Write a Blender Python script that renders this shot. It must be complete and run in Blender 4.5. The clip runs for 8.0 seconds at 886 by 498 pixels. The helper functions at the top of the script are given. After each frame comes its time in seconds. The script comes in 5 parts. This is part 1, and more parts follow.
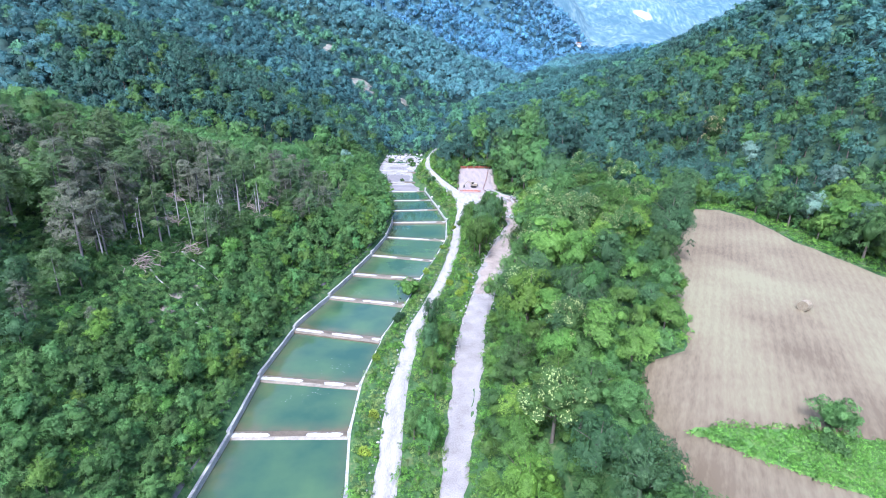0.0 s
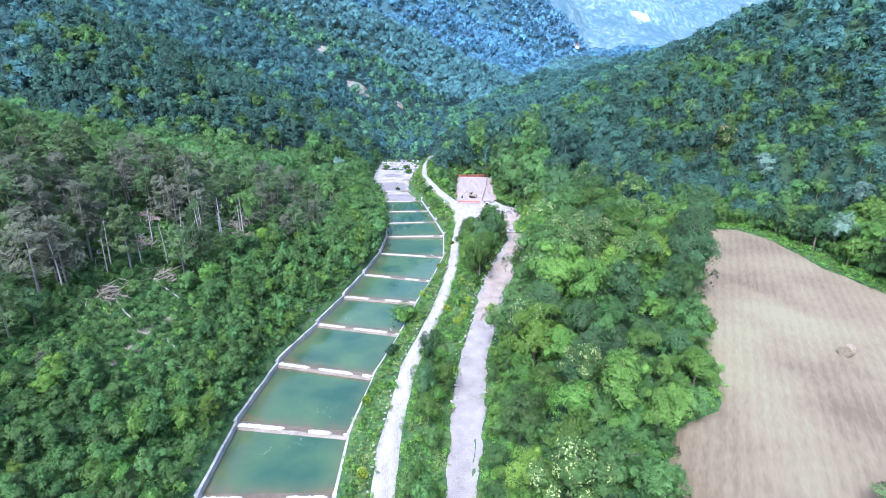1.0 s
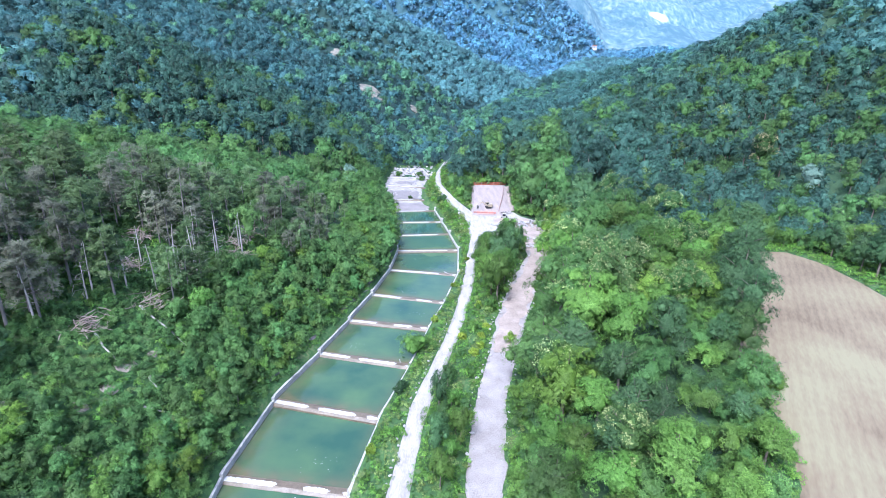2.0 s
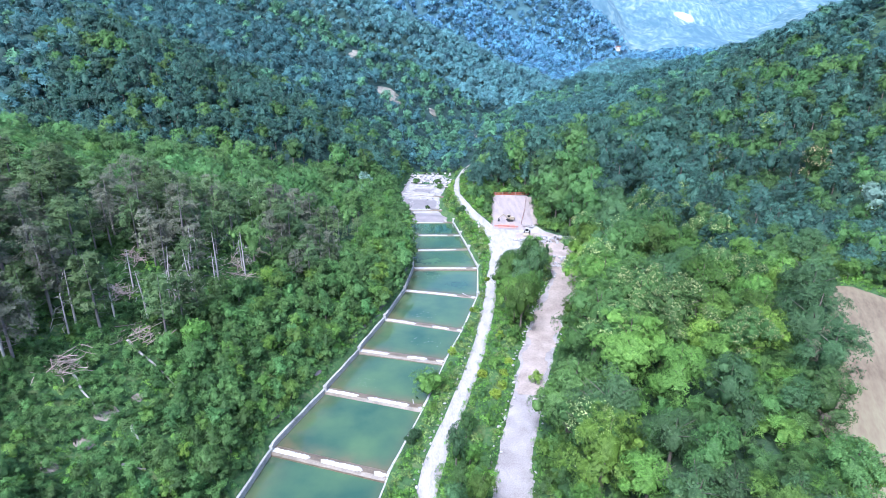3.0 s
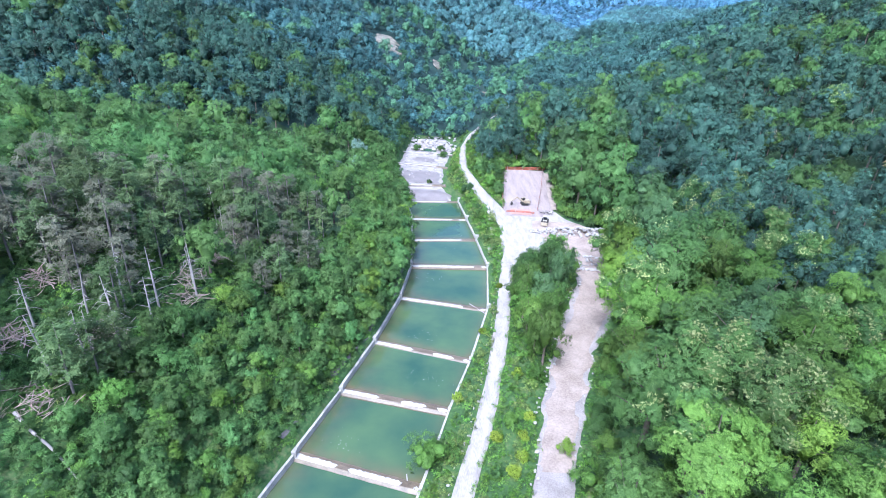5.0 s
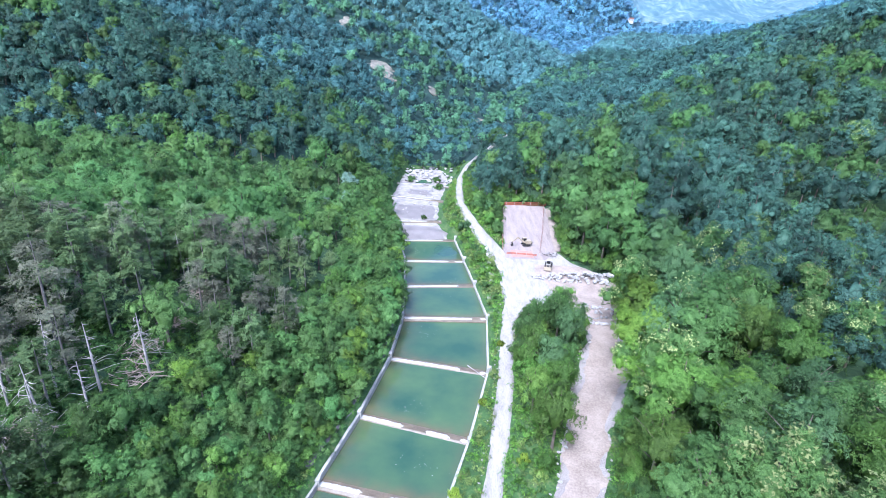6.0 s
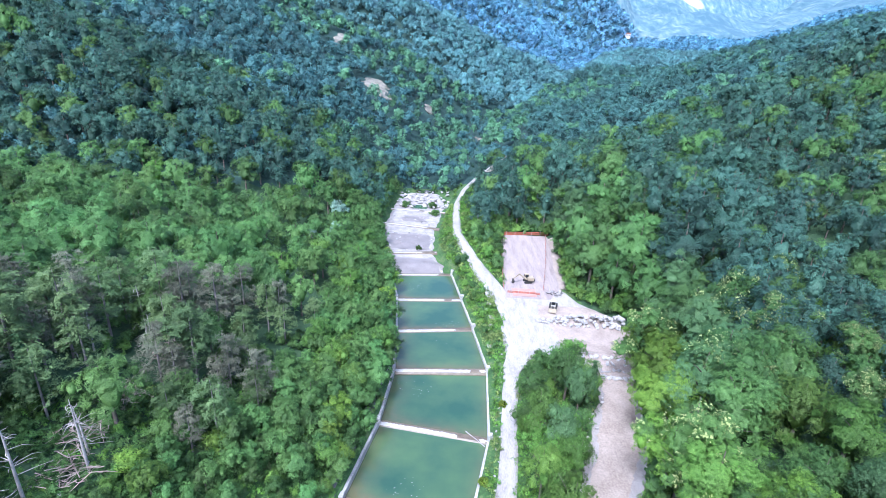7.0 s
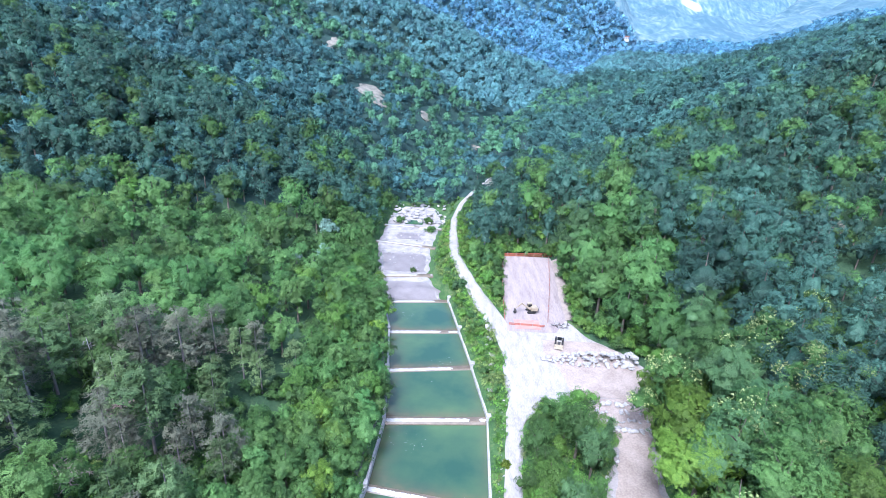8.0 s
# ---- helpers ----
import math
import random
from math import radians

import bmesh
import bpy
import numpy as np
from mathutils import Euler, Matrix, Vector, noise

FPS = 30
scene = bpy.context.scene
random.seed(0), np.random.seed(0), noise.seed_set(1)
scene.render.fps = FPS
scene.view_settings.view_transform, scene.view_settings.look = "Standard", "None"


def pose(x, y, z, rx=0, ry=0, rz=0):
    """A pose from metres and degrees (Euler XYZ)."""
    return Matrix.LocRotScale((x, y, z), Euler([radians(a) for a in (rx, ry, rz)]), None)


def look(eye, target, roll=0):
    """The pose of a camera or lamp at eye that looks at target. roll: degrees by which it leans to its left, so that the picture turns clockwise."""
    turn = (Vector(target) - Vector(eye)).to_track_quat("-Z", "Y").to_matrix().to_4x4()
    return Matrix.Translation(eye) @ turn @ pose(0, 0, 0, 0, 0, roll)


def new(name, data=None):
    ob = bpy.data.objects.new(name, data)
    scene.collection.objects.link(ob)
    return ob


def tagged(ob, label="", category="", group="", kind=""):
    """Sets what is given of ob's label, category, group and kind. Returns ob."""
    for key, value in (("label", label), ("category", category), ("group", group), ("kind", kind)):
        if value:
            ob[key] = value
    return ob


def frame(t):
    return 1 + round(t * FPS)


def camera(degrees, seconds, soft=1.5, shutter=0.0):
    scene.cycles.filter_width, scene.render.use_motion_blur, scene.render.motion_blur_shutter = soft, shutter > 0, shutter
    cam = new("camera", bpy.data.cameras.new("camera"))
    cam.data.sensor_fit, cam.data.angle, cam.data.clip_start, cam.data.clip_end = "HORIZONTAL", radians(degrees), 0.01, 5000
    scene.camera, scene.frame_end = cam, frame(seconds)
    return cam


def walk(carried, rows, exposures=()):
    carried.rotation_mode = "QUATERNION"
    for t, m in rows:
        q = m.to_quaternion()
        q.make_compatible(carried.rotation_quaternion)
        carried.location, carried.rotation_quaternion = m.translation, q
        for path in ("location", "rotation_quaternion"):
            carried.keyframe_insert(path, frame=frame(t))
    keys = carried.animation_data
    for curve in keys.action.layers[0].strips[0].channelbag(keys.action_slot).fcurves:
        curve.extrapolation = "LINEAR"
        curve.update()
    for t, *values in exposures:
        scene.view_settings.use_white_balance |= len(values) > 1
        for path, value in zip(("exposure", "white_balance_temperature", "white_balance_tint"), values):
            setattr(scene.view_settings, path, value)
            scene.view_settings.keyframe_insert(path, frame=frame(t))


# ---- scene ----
cam = camera(83.0, 8.0, soft=0.65)
PATH = [
    (0, (0.428, -13.156, 46.717), (0.476, -11.265, 46.066), 0.9),
    (0.5, (0.452, -8.462, 47.645), (0.507, -6.572, 46.994), 1.0),
    (1, (0.437, -3.875, 48.492), (0.498, -1.984, 47.842), 1.1),
    (1.2, (0.422, -1.991, 48.862), (0.487, -0.101, 48.211), 1.2),
    (2.3, (0.308, 9.271, 49.397), (0.286, 11.164, 48.755), 0.9),
    (2.5, (0.210, 11.209, 49.776), (0.173, 13.103, 49.134), 0.9),
    (3, (-0.144, 16.269, 50.685), (-0.204, 18.161, 50.040), 1.1),
    (3.5, (-0.558, 21.969, 51.782), (-0.640, 23.859, 51.133), 1.2),
    (4, (-1.056, 27.759, 52.726), (-1.144, 29.649, 52.076), 1.5),
    (4.2, (-1.402, 30.104, 53.031), (-1.484, 31.989, 52.368), 1.6),
    (5.3, (-2.343, 43.558, 53.332), (-2.386, 45.366, 52.477), 2.7),
    (5.5, (-2.473, 45.916, 53.686), (-2.513, 47.734, 52.852), 2.7),
    (6, (-2.568, 51.627, 54.798), (-2.607, 53.479, 54.044), 2.7),
    (6.5, (-2.655, 57.121, 56.000), (-2.691, 58.990, 55.287), 2.7),
    (7, (-2.687, 62.785, 57.070), (-2.718, 64.654, 56.359), 2.7),
    (7.5, (-2.749, 68.294, 58.169), (-2.775, 70.163, 57.459), 2.7),
    (8, (-2.893, 73.604, 59.195), (-2.913, 75.475, 58.489), 2.8),
]
walk(cam, [(t, look(eye, target, roll)) for t, eye, target, roll in PATH],
     exposures=[(0, 1.38, 5060, 16)])

# ---- world, sun, exposure ----
world = bpy.data.worlds.new("sky")
scene.world = world
world.use_nodes = True
_n, _l = world.node_tree.nodes, world.node_tree.links
sky = _n.new("ShaderNodeTexSky")
sky.sky_type = "NISHITA"
sky.sun_disc = False
sky.sun_elevation, sky.sun_rotation = radians(56), radians(202)
sky.air_density, sky.dust_density, sky.ozone_density = 1.2, 5.0, 1.0
_n["Background"].inputs["Strength"].default_value = 0.15
_l.new(sky.outputs["Color"], _n["Background"].inputs["Color"])
sun_data = bpy.data.lights.new("sun", "SUN")
sun_data.energy, sun_data.angle, sun_data.color = 1.7, radians(16), (1.0, 0.97, 0.92)
sun = new("sun", sun_data)
sun.matrix_world = look((0, 0, 300), (0.37 * 100, 0.93 * 100, 300 - 148))

# ---- the lie of the land ----
# the channel's left and right wall, and its level, along the valley (y)
LEFT = [(-400, -30), (33, -27.3), (45, -27), (58, -27.2), (73.5, -25.6), (87.5, -21.5), (100, -18.2), (112.8, -15.2), (128, -12.6), (142, -11.9),
        (157, -13.2), (171, -14.8), (185, -18), (198, -22), (221, -26), (250, -25), (300, -20), (385, 0), (425, 38), (500, 60), (600, 95), (700, 132), (900, 262), (1100, 330), (1600, 430), (4600, 900)]
RIGHT = [(-400, -10), (33, -9.6), (44.7, -10.9), (55.7, -10.8), (69.5, -8.7), (83.5, -5), (97, -2.0), (109, 1.2), (125.3, 4.6), (143.4, 5.2),
         (158.4, 2.8), (172, .3), (186.4, -2.3), (200, -6.8), (220, -6.9), (250, -4.1), (300, 0), (385, 20), (425, 58), (500, 84), (600, 122), (700, 164), (900, 305), (1100, 370), (1600, 480), (4600, 1000)]
LEVEL = [(-400, -10), (33, -1), (45, -.6), (57, -.2), (71, .4), (85, .8), (98, 1.3), (111, 1.5), (127, 1.7), (143, 2.2), (157, 2.4), (171, 2.6), (185, 2.8),
         (199, 3.2), (221, 4), (250, 5.5), (300, 10), (400, 20), (600, 44), (700, 58), (1000, 92), (1600, 210), (2500, 440), (4700, 930)]


def along(points, y):
    a = np.array(points, float)
    return np.interp(y, a[:, 0], a[:, 1])


def wave(x, y, s, seed=0.0):
    """A smooth pattern between -1 and 1 with a length of about s metres."""
    u, v = np.asarray(x, float) / s, np.asarray(y, float) / s
    return (np.sin(2.1 * u + 1.3 * v + seed) + np.sin(-1.7 * u + 2.3 * v + 2.1 * seed + 1) + np.sin(3.1 * u - 0.6 * v + 0.7 * seed + 2)
            + np.sin(0.9 * u + 3.7 * v + 1.9 * seed + 4)) / 4


def on_mountain(x, y):
    """Past the foot of the left mountain, where the darker wood begins."""
    d = along(LEFT, y) - x
    return (d > 0) & (y > np.maximum(222 - 0.4 * d, 186))


def ground_height(x, y):
    x, y = np.asarray(x, float), np.asarray(y, float)
    level = along(LEVEL, y)
    xl, xr = along(LEFT, y), along(RIGHT, y)
    d, e = np.maximum(xl - x, 0), np.maximum(x - xr, 0)
    # the left bank, the hill above it and the mountain behind
    k = along([(33, .6), (95, .56), (142, .30), (200, .25), (250, .3)], y)
    hill = 1.0 + k * d / (1 + d / 260) + np.minimum(d / 30, 1) * 1.2 * wave(x, y, 22)
    face = 0.72 * (y - np.maximum(205 - 0.5 * d, 158))
    side = 0.33 * d + 16 * (1 - np.exp(-d / 28))
    side = side * (1 + .9 * np.clip((y - 620) / 280, 0, 1))
    mount = np.minimum(side, np.maximum(face, -14))
    ravine = sum(q * np.exp(-((y - y0 - 0.35 * d) / w0) ** 2) for q, y0, w0 in ((.62, 428, 34), (.6, 590, 48), (.5, 735, 40)))
    mount = mount * (1 + 0.06 * wave(x, y, 75, 1.0)) * (1 - ravine * np.clip(d / 25, 0, 1)) + np.minimum(d / 60, 1) * 3 * wave(x, y, 40, 3.0)
    left = level + np.maximum(hill, mount)
    # the right: the strip with the tracks, the bank, the terrace of the field, the mountain
    strip = along([(33, .9), (100, 1.2), (125, 1.7), (145, 2.6), (165, 3.5), (176, 4.0), (205, 5.5), (216, 4.2), (260, 3.0)], y)
    foot = along([(33, 15.5), (60, 19), (75, 21), (95, 19.5), (112, 20), (125, 24), (135, 26), (150, 34), (165, 35), (176, 30), (205, 33), (212, 13), (260, 8)], y)
    slope = along([(33, .75), (70, .75), (95, .62), (130, .55), (250, .5), (400, .45)], y)
    strip = .7 + (strip - .7) * np.clip(e / 4.5, 0, 1)
    rise = level + strip + slope * np.maximum(e - foot, 0) + np.clip((e - 2.0) / 6, 0, 1) * 0.2
    yt = np.clip(y, 20, 130)
    terrace = 15.6 + 0.075 * (yt - 45) - 0.03 * (np.clip(x, 20, 90) - 45) + np.maximum(y - 260, 0) * 0.05
    toe = along([(33, 100), (100, 90), (160, 76), (200, 58), (250, 45), (330, 50), (450, 90), (650, 230), (900, 370), (4600, 1100)], y)
    peak = along([(100, .50), (160, .50), (200, .53), (240, .52), (320, .42), (420, .32), (600, .40), (900, .5)], y) * np.maximum(x - toe, 0)
    peak = 210 * (1 - np.exp(-peak / 210))
    terrace = terrace + peak * (1 + 0.08 * wave(x, y, 80, 5.0)) + np.minimum(np.maximum(x - toe, 0) / 60, 1) * 5 * wave(x, y, 45, 6.0)
    right = np.minimum(rise, np.maximum(terrace, level + 8))
    bed = level - 1.6 + along([(186, 0), (192, 1.5), (260, 1.7)], y)
    return np.where(x < xl, left, np.where(x > xr, right, bed))


# ---- materials ----
def material(name):
    m = bpy.data.materials.new(name)
    m.use_nodes = True
    return m, m.node_tree.nodes, m.node_tree.links, m.node_tree.nodes["Principled BSDF"]


def ramp(nodes, stops):
    r = nodes.new("ShaderNodeValToRGB")
    while len(r.color_ramp.elements) < len(stops):
        r.color_ramp.elements.new(0.5)
    for el, (p, c) in zip(r.color_ramp.elements, stops):
        el.position, el.color = p, (*c, 1)
    return r


def surface(name, dark, light, scale, rough=0.9, fine=0.0, bump=0.3, mid=None, detail=8.0, spread=(0.3, 0.7), stretch=(1, 1, 1), metal=0.0):
    """Two noises, a broad and a fine one, between two or three colours, with relief."""
    m, n, l, b = material(name)
    co = n.new("ShaderNodeNewGeometry")
    mp = n.new("ShaderNodeMapping")
    mp.inputs["Scale"].default_value = stretch
    l.new(co.outputs["Position"], mp.inputs["Vector"])
    t1, t2 = n.new("ShaderNodeTexNoise"), n.new("ShaderNodeTexNoise")
    t1.inputs["Scale"].default_value, t1.inputs["Detail"].default_value = scale, detail
    t2.inputs["Scale"].default_value, t2.inputs["Detail"].default_value = fine or scale * 9, 4
    for t in (t1, t2):
        l.new(mp.outputs["Vector"], t.inputs["Vector"])
    mix = n.new("ShaderNodeMix")
    mix.inputs["Factor"].default_value = 0.45
    l.new(t1.outputs["Fac"], mix.inputs["A"])
    l.new(t2.outputs["Fac"], mix.inputs["B"])
    stops = [(spread[0], dark), (spread[1], light)] if mid is None else [(spread[0], dark), (sum(spread) / 2, mid), (spread[1], light)]
    r = ramp(n, stops)
    l.new(mix.outputs["Result"], r.inputs["Fac"])
    l.new(r.outputs["Color"], b.inputs["Base Color"])
    b.inputs["Roughness"].default_value, b.inputs["Metallic"].default_value = rough, metal
    bp = n.new("ShaderNodeBump")
    bp.inputs["Strength"].default_value, bp.inputs["Distance"].default_value = bump, 0.1
    l.new(t2.outputs["Fac"], bp.inputs["Height"])
    l.new(bp.outputs["Normal"], b.inputs["Normal"])
    return m


def leafage(name, dark, light, cell=7.0, cut=0.6, gloss=0.55, glow=0.4):
    """Leaves: each clump takes its own shade between dark and light, each tree its own tint; single leaves show as cells, with gaps between them where cut is above 0."""
    m, n, l, b = material(name)
    g = n.new("ShaderNodeNewGeometry")
    vo = n.new("ShaderNodeTexVoronoi")
    vo.inputs["Scale"].default_value = cell
    l.new(g.outputs["Position"], vo.inputs["Vector"])
    sep = n.new("ShaderNodeSeparateColor")
    l.new(vo.outputs["Color"], sep.inputs["Color"])
    mixv = n.new("ShaderNodeMix")
    mixv.inputs["Factor"].default_value = 0.5
    l.new(g.outputs["Random Per Island"], mixv.inputs["A"])
    l.new(sep.outputs["Red"], mixv.inputs["B"])
    r = ramp(n, [(0.05, dark), (0.95, light)])
    l.new(mixv.outputs["Result"], r.inputs["Fac"])
    at = n.new("ShaderNodeAttribute")
    at.attribute_name = "tint"
    oi = n.new("ShaderNodeObjectInfo")
    ad = n.new("ShaderNodeMath")
    ad.operation = "ADD"
    l.new(at.outputs["Fac"], ad.inputs[0])
    l.new(oi.outputs["Random"], ad.inputs[1])
    fr = n.new("ShaderNodeMath")
    fr.operation = "FRACT"
    l.new(ad.outputs[0], fr.inputs[0])
    hue = n.new("ShaderNodeMapRange")
    hue.inputs["To Min"].default_value, hue.inputs["To Max"].default_value = 0.487, 0.509
    val = n.new("ShaderNodeMapRange")
    val.inputs["To Min"].default_value, val.inputs["To Max"].default_value = 0.62, 1.36
    l.new(fr.outputs[0], hue.inputs["Value"])
    mu = n.new("ShaderNodeMath")
    mu.operation = "MULTIPLY"
    mu.inputs[1].default_value = 7.31
    l.new(fr.outputs[0], mu.inputs[0])
    f2 = n.new("ShaderNodeMath")
    f2.operation = "FRACT"
    l.new(mu.outputs[0], f2.inputs[0])
    l.new(f2.outputs[0], val.inputs["Value"])
    hs = n.new("ShaderNodeHueSaturation")
    l.new(hue.outputs[0], hs.inputs["Hue"])
    l.new(val.outputs[0], hs.inputs["Value"])
    l.new(r.outputs["Color"], hs.inputs["Color"])
    l.new(hs.outputs["Color"], b.inputs["Base Color"])
    b.inputs["Roughness"].default_value, b.inputs["Specular IOR Level"].default_value = gloss, .22
    an = n.new("ShaderNodeAttribute")
    an.attribute_name = "crown_normal"
    vt = n.new("ShaderNodeVectorTransform")
    vt.vector_type, vt.convert_from, vt.convert_to = "NORMAL", "OBJECT", "WORLD"
    l.new(an.outputs["Vector"], vt.inputs[0])
    sc = n.new("ShaderNodeVectorMath")
    sc.operation = "MULTIPLY_ADD"
    sc.inputs[1].default_value = (0.30, 0.30, 0.30)
    l.new(g.outputs["Normal"], sc.inputs[0])
    tilt = n.new("ShaderNodeVectorMath")
    tilt.operation = "MULTIPLY_ADD"
    tilt.inputs[1].default_value = (0.5, 0.5, 0.5)
    l.new(vo.outputs["Color"], tilt.inputs[0])
    mid = n.new("ShaderNodeVectorMath")
    mid.inputs[1].default_value = (-0.25, -0.25, -0.25)
    l.new(vt.outputs[0], mid.inputs[0])
    l.new(mid.outputs[0], tilt.inputs[2])
    l.new(tilt.outputs[0], sc.inputs[2])
    nz = n.new("ShaderNodeVectorMath")
    nz.operation = "NORMALIZE"
    l.new(sc.outputs[0], nz.inputs[0])
    bp = n.new("ShaderNodeBump")
    l.new(nz.outputs[0], bp.inputs["Normal"])
    bp.inputs["Strength"].default_value, bp.inputs["Distance"].default_value = 0.25, 0.4 / cell
    l.new(vo.outputs["Distance"], bp.inputs["Height"])
    bp.invert = True
    l.new(bp.outputs["Normal"], b.inputs["Normal"])
    tr = n.new("ShaderNodeBsdfTranslucent")
    l.new(hs.outputs["Color"], tr.inputs["Color"])
    mx = n.new("ShaderNodeMixShader")
    mx.inputs["Fac"].default_value = glow
    l.new(b.outputs[0], mx.inputs[1])
    l.new(tr.outputs[0], mx.inputs[2])
    last = mx
    if cut:
        th = n.new("ShaderNodeMath")
        th.operation = "GREATER_THAN"
        th.inputs[1].default_value = cut
        l.new(vo.outputs["Distance"], th.inputs[0])
        hole = n.new("ShaderNodeBsdfTransparent")
        last = n.new("ShaderNodeMixShader")
        l.new(th.outputs[0], last.inputs["Fac"])
        l.new(mx.outputs[0], last.inputs[1])
        l.new(hole.outputs[0], last.inputs[2])
    l.new(last.outputs[0], n["Material Output"].inputs["Surface"])
    return m


def mown(name):
    """Cut grass: faint curved rows, dry and paler patches, fine stubble."""
    m, n, l, b = material(name)
    g = n.new("ShaderNodeNewGeometry")
    mp = n.new("ShaderNodeMapping")
    mp.inputs["Rotation"].default_value = (0, 0, radians(29))
    l.new(g.outputs["Position"], mp.inputs["Vector"])
    wv = n.new("ShaderNodeTexWave")
    wv.inputs["Scale"].default_value, wv.inputs["Distortion"].default_value = 0.26, 1.6
    wv.inputs["Detail"].default_value, wv.inputs["Detail Scale"].default_value = 1.0, 0.12
    l.new(mp.outputs["Vector"], wv.inputs["Vector"])
    t1, t2 = n.new("ShaderNodeTexNoise"), n.new("ShaderNodeTexNoise")
    t1.inputs["Scale"].default_value, t1.inputs["Detail"].default_value = .06, 6
    t2.inputs["Scale"].default_value, t2.inputs["Detail"].default_value = 3.4, 8
    long = n.new("ShaderNodeMapping")
    long.inputs["Scale"].default_value = (1, .22, 1)
    l.new(mp.outputs["Vector"], long.inputs["Vector"])
    l.new(g.outputs["Position"], t1.inputs["Vector"])
    l.new(long.outputs["Vector"], t2.inputs["Vector"])
    a1, a2 = n.new("ShaderNodeMix"), n.new("ShaderNodeMix")
    a1.inputs["Factor"].default_value, a2.inputs["Factor"].default_value = .24, .045
    l.new(t1.outputs["Fac"], a1.inputs["A"])
    l.new(t2.outputs["Fac"], a1.inputs["B"])
    l.new(a1.outputs["Result"], a2.inputs["A"])
    l.new(wv.outputs["Fac"], a2.inputs["B"])
    r = ramp(n, [(.37, (.128, .096, .058)), (.49, (.182, .144, .088)), (.62, (.222, .200, .116))])
    l.new(a2.outputs["Result"], r.inputs["Fac"])
    l.new(r.outputs["Color"], b.inputs["Base Color"])
    b.inputs["Roughness"].default_value = .95
    bp = n.new("ShaderNodeBump")
    bp.inputs["Strength"].default_value, bp.inputs["Distance"].default_value = .5, .1
    l.new(t2.outputs["Fac"], bp.inputs["Height"])
    l.new(bp.outputs["Normal"], b.inputs["Normal"])
    return m


INNER = {}


def foliage(name, dark, light, cell=8.5, cut=0.5, glow=0.25):
    """The outer leaves, and the denser leaves inside the crown."""
    m = leafage(name, dark, light, cell, cut, glow=glow)
    INNER[m.name] = leafage(name + "_inside", dark, light, cell, 0, glow=glow)
    return m


def water_material(name, deep, shallow, silt, rough=0.015):
    """Still green water: cloudy body, silt that shows where it is shallow, a smooth surface with faint ripples."""
    m, n, l, b = material(name)
    co = n.new("ShaderNodeNewGeometry")
    t1 = n.new("ShaderNodeTexNoise")
    t1.inputs["Scale"].default_value, t1.inputs["Detail"].default_value = 0.11, 5
    l.new(co.outputs["Position"], t1.inputs["Vector"])
    r = ramp(n, [(0.35, deep), (0.68, shallow)])
    l.new(t1.outputs["Fac"], r.inputs["Fac"])
    at = n.new("ShaderNodeAttribute")
    at.attribute_name = "tint"
    t3 = n.new("ShaderNodeTexNoise")
    t3.inputs["Scale"].default_value, t3.inputs["Detail"].default_value = 0.5, 6
    l.new(co.outputs["Position"], t3.inputs["Vector"])
    k = n.new("ShaderNodeMath")
    k.operation = "MULTIPLY"
    l.new(at.outputs["Fac"], k.inputs[0])
    wide = n.new("ShaderNodeMapRange")
    wide.inputs["From Min"].default_value, wide.inputs["From Max"].default_value = .3, .65
    wide.inputs["To Min"].default_value, wide.inputs["To Max"].default_value = .35, 1.0
    l.new(t3.outputs["Fac"], wide.inputs["Value"])
    l.new(wide.outputs[0], k.inputs[1])
    mx = n.new("ShaderNodeMix")
    mx.data_type = "RGBA"
    l.new(k.outputs[0], mx.inputs["Factor"])
    l.new(r.outputs["Color"], mx.inputs[6])
    mx.inputs[7].default_value = (*silt, 1)
    l.new(mx.outputs[2], b.inputs["Base Color"])
    b.inputs["Roughness"].default_value, b.inputs["IOR"].default_value = rough, 1.5
    t2 = n.new("ShaderNodeTexNoise")
    t2.inputs["Scale"].default_value = 1.6
    l.new(co.outputs["Position"], t2.inputs["Vector"])
    bp = n.new("ShaderNodeBump")
    bp.inputs["Strength"].default_value, bp.inputs["Distance"].default_value = 0.06, 0.05
    l.new(t2.outputs["Fac"], bp.inputs["Height"])
    l.new(bp.outputs["Normal"], b.inputs["Normal"])
    return m


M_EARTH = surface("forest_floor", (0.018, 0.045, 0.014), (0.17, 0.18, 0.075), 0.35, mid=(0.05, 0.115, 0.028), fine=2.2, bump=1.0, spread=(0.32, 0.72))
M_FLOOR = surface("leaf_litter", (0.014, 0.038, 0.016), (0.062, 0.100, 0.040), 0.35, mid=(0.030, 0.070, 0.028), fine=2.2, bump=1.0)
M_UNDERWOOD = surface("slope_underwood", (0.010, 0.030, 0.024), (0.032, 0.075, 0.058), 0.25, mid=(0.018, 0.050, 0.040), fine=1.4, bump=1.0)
M_FARWOOD_HAZE = surface("far_underwood", (0.024, 0.066, 0.074), (0.064, 0.145, 0.160), 0.05, mid=(0.042, 0.102, 0.116), fine=0.5, bump=1.0)
M_GRASS = surface("grass_ground", (0.06, 0.13, 0.025), (0.20, 0.26, 0.07), 0.5, mid=(0.10, 0.20, 0.04), fine=5.0)
M_GRAVEL_WHITE = surface("white_gravel", (0.205, 0.187, 0.170), (0.405, 0.380, 0.354), 0.5, fine=3.2, mid=(0.325, 0.302, 0.280), bump=0.5, stretch=(2.0, .6, 1))
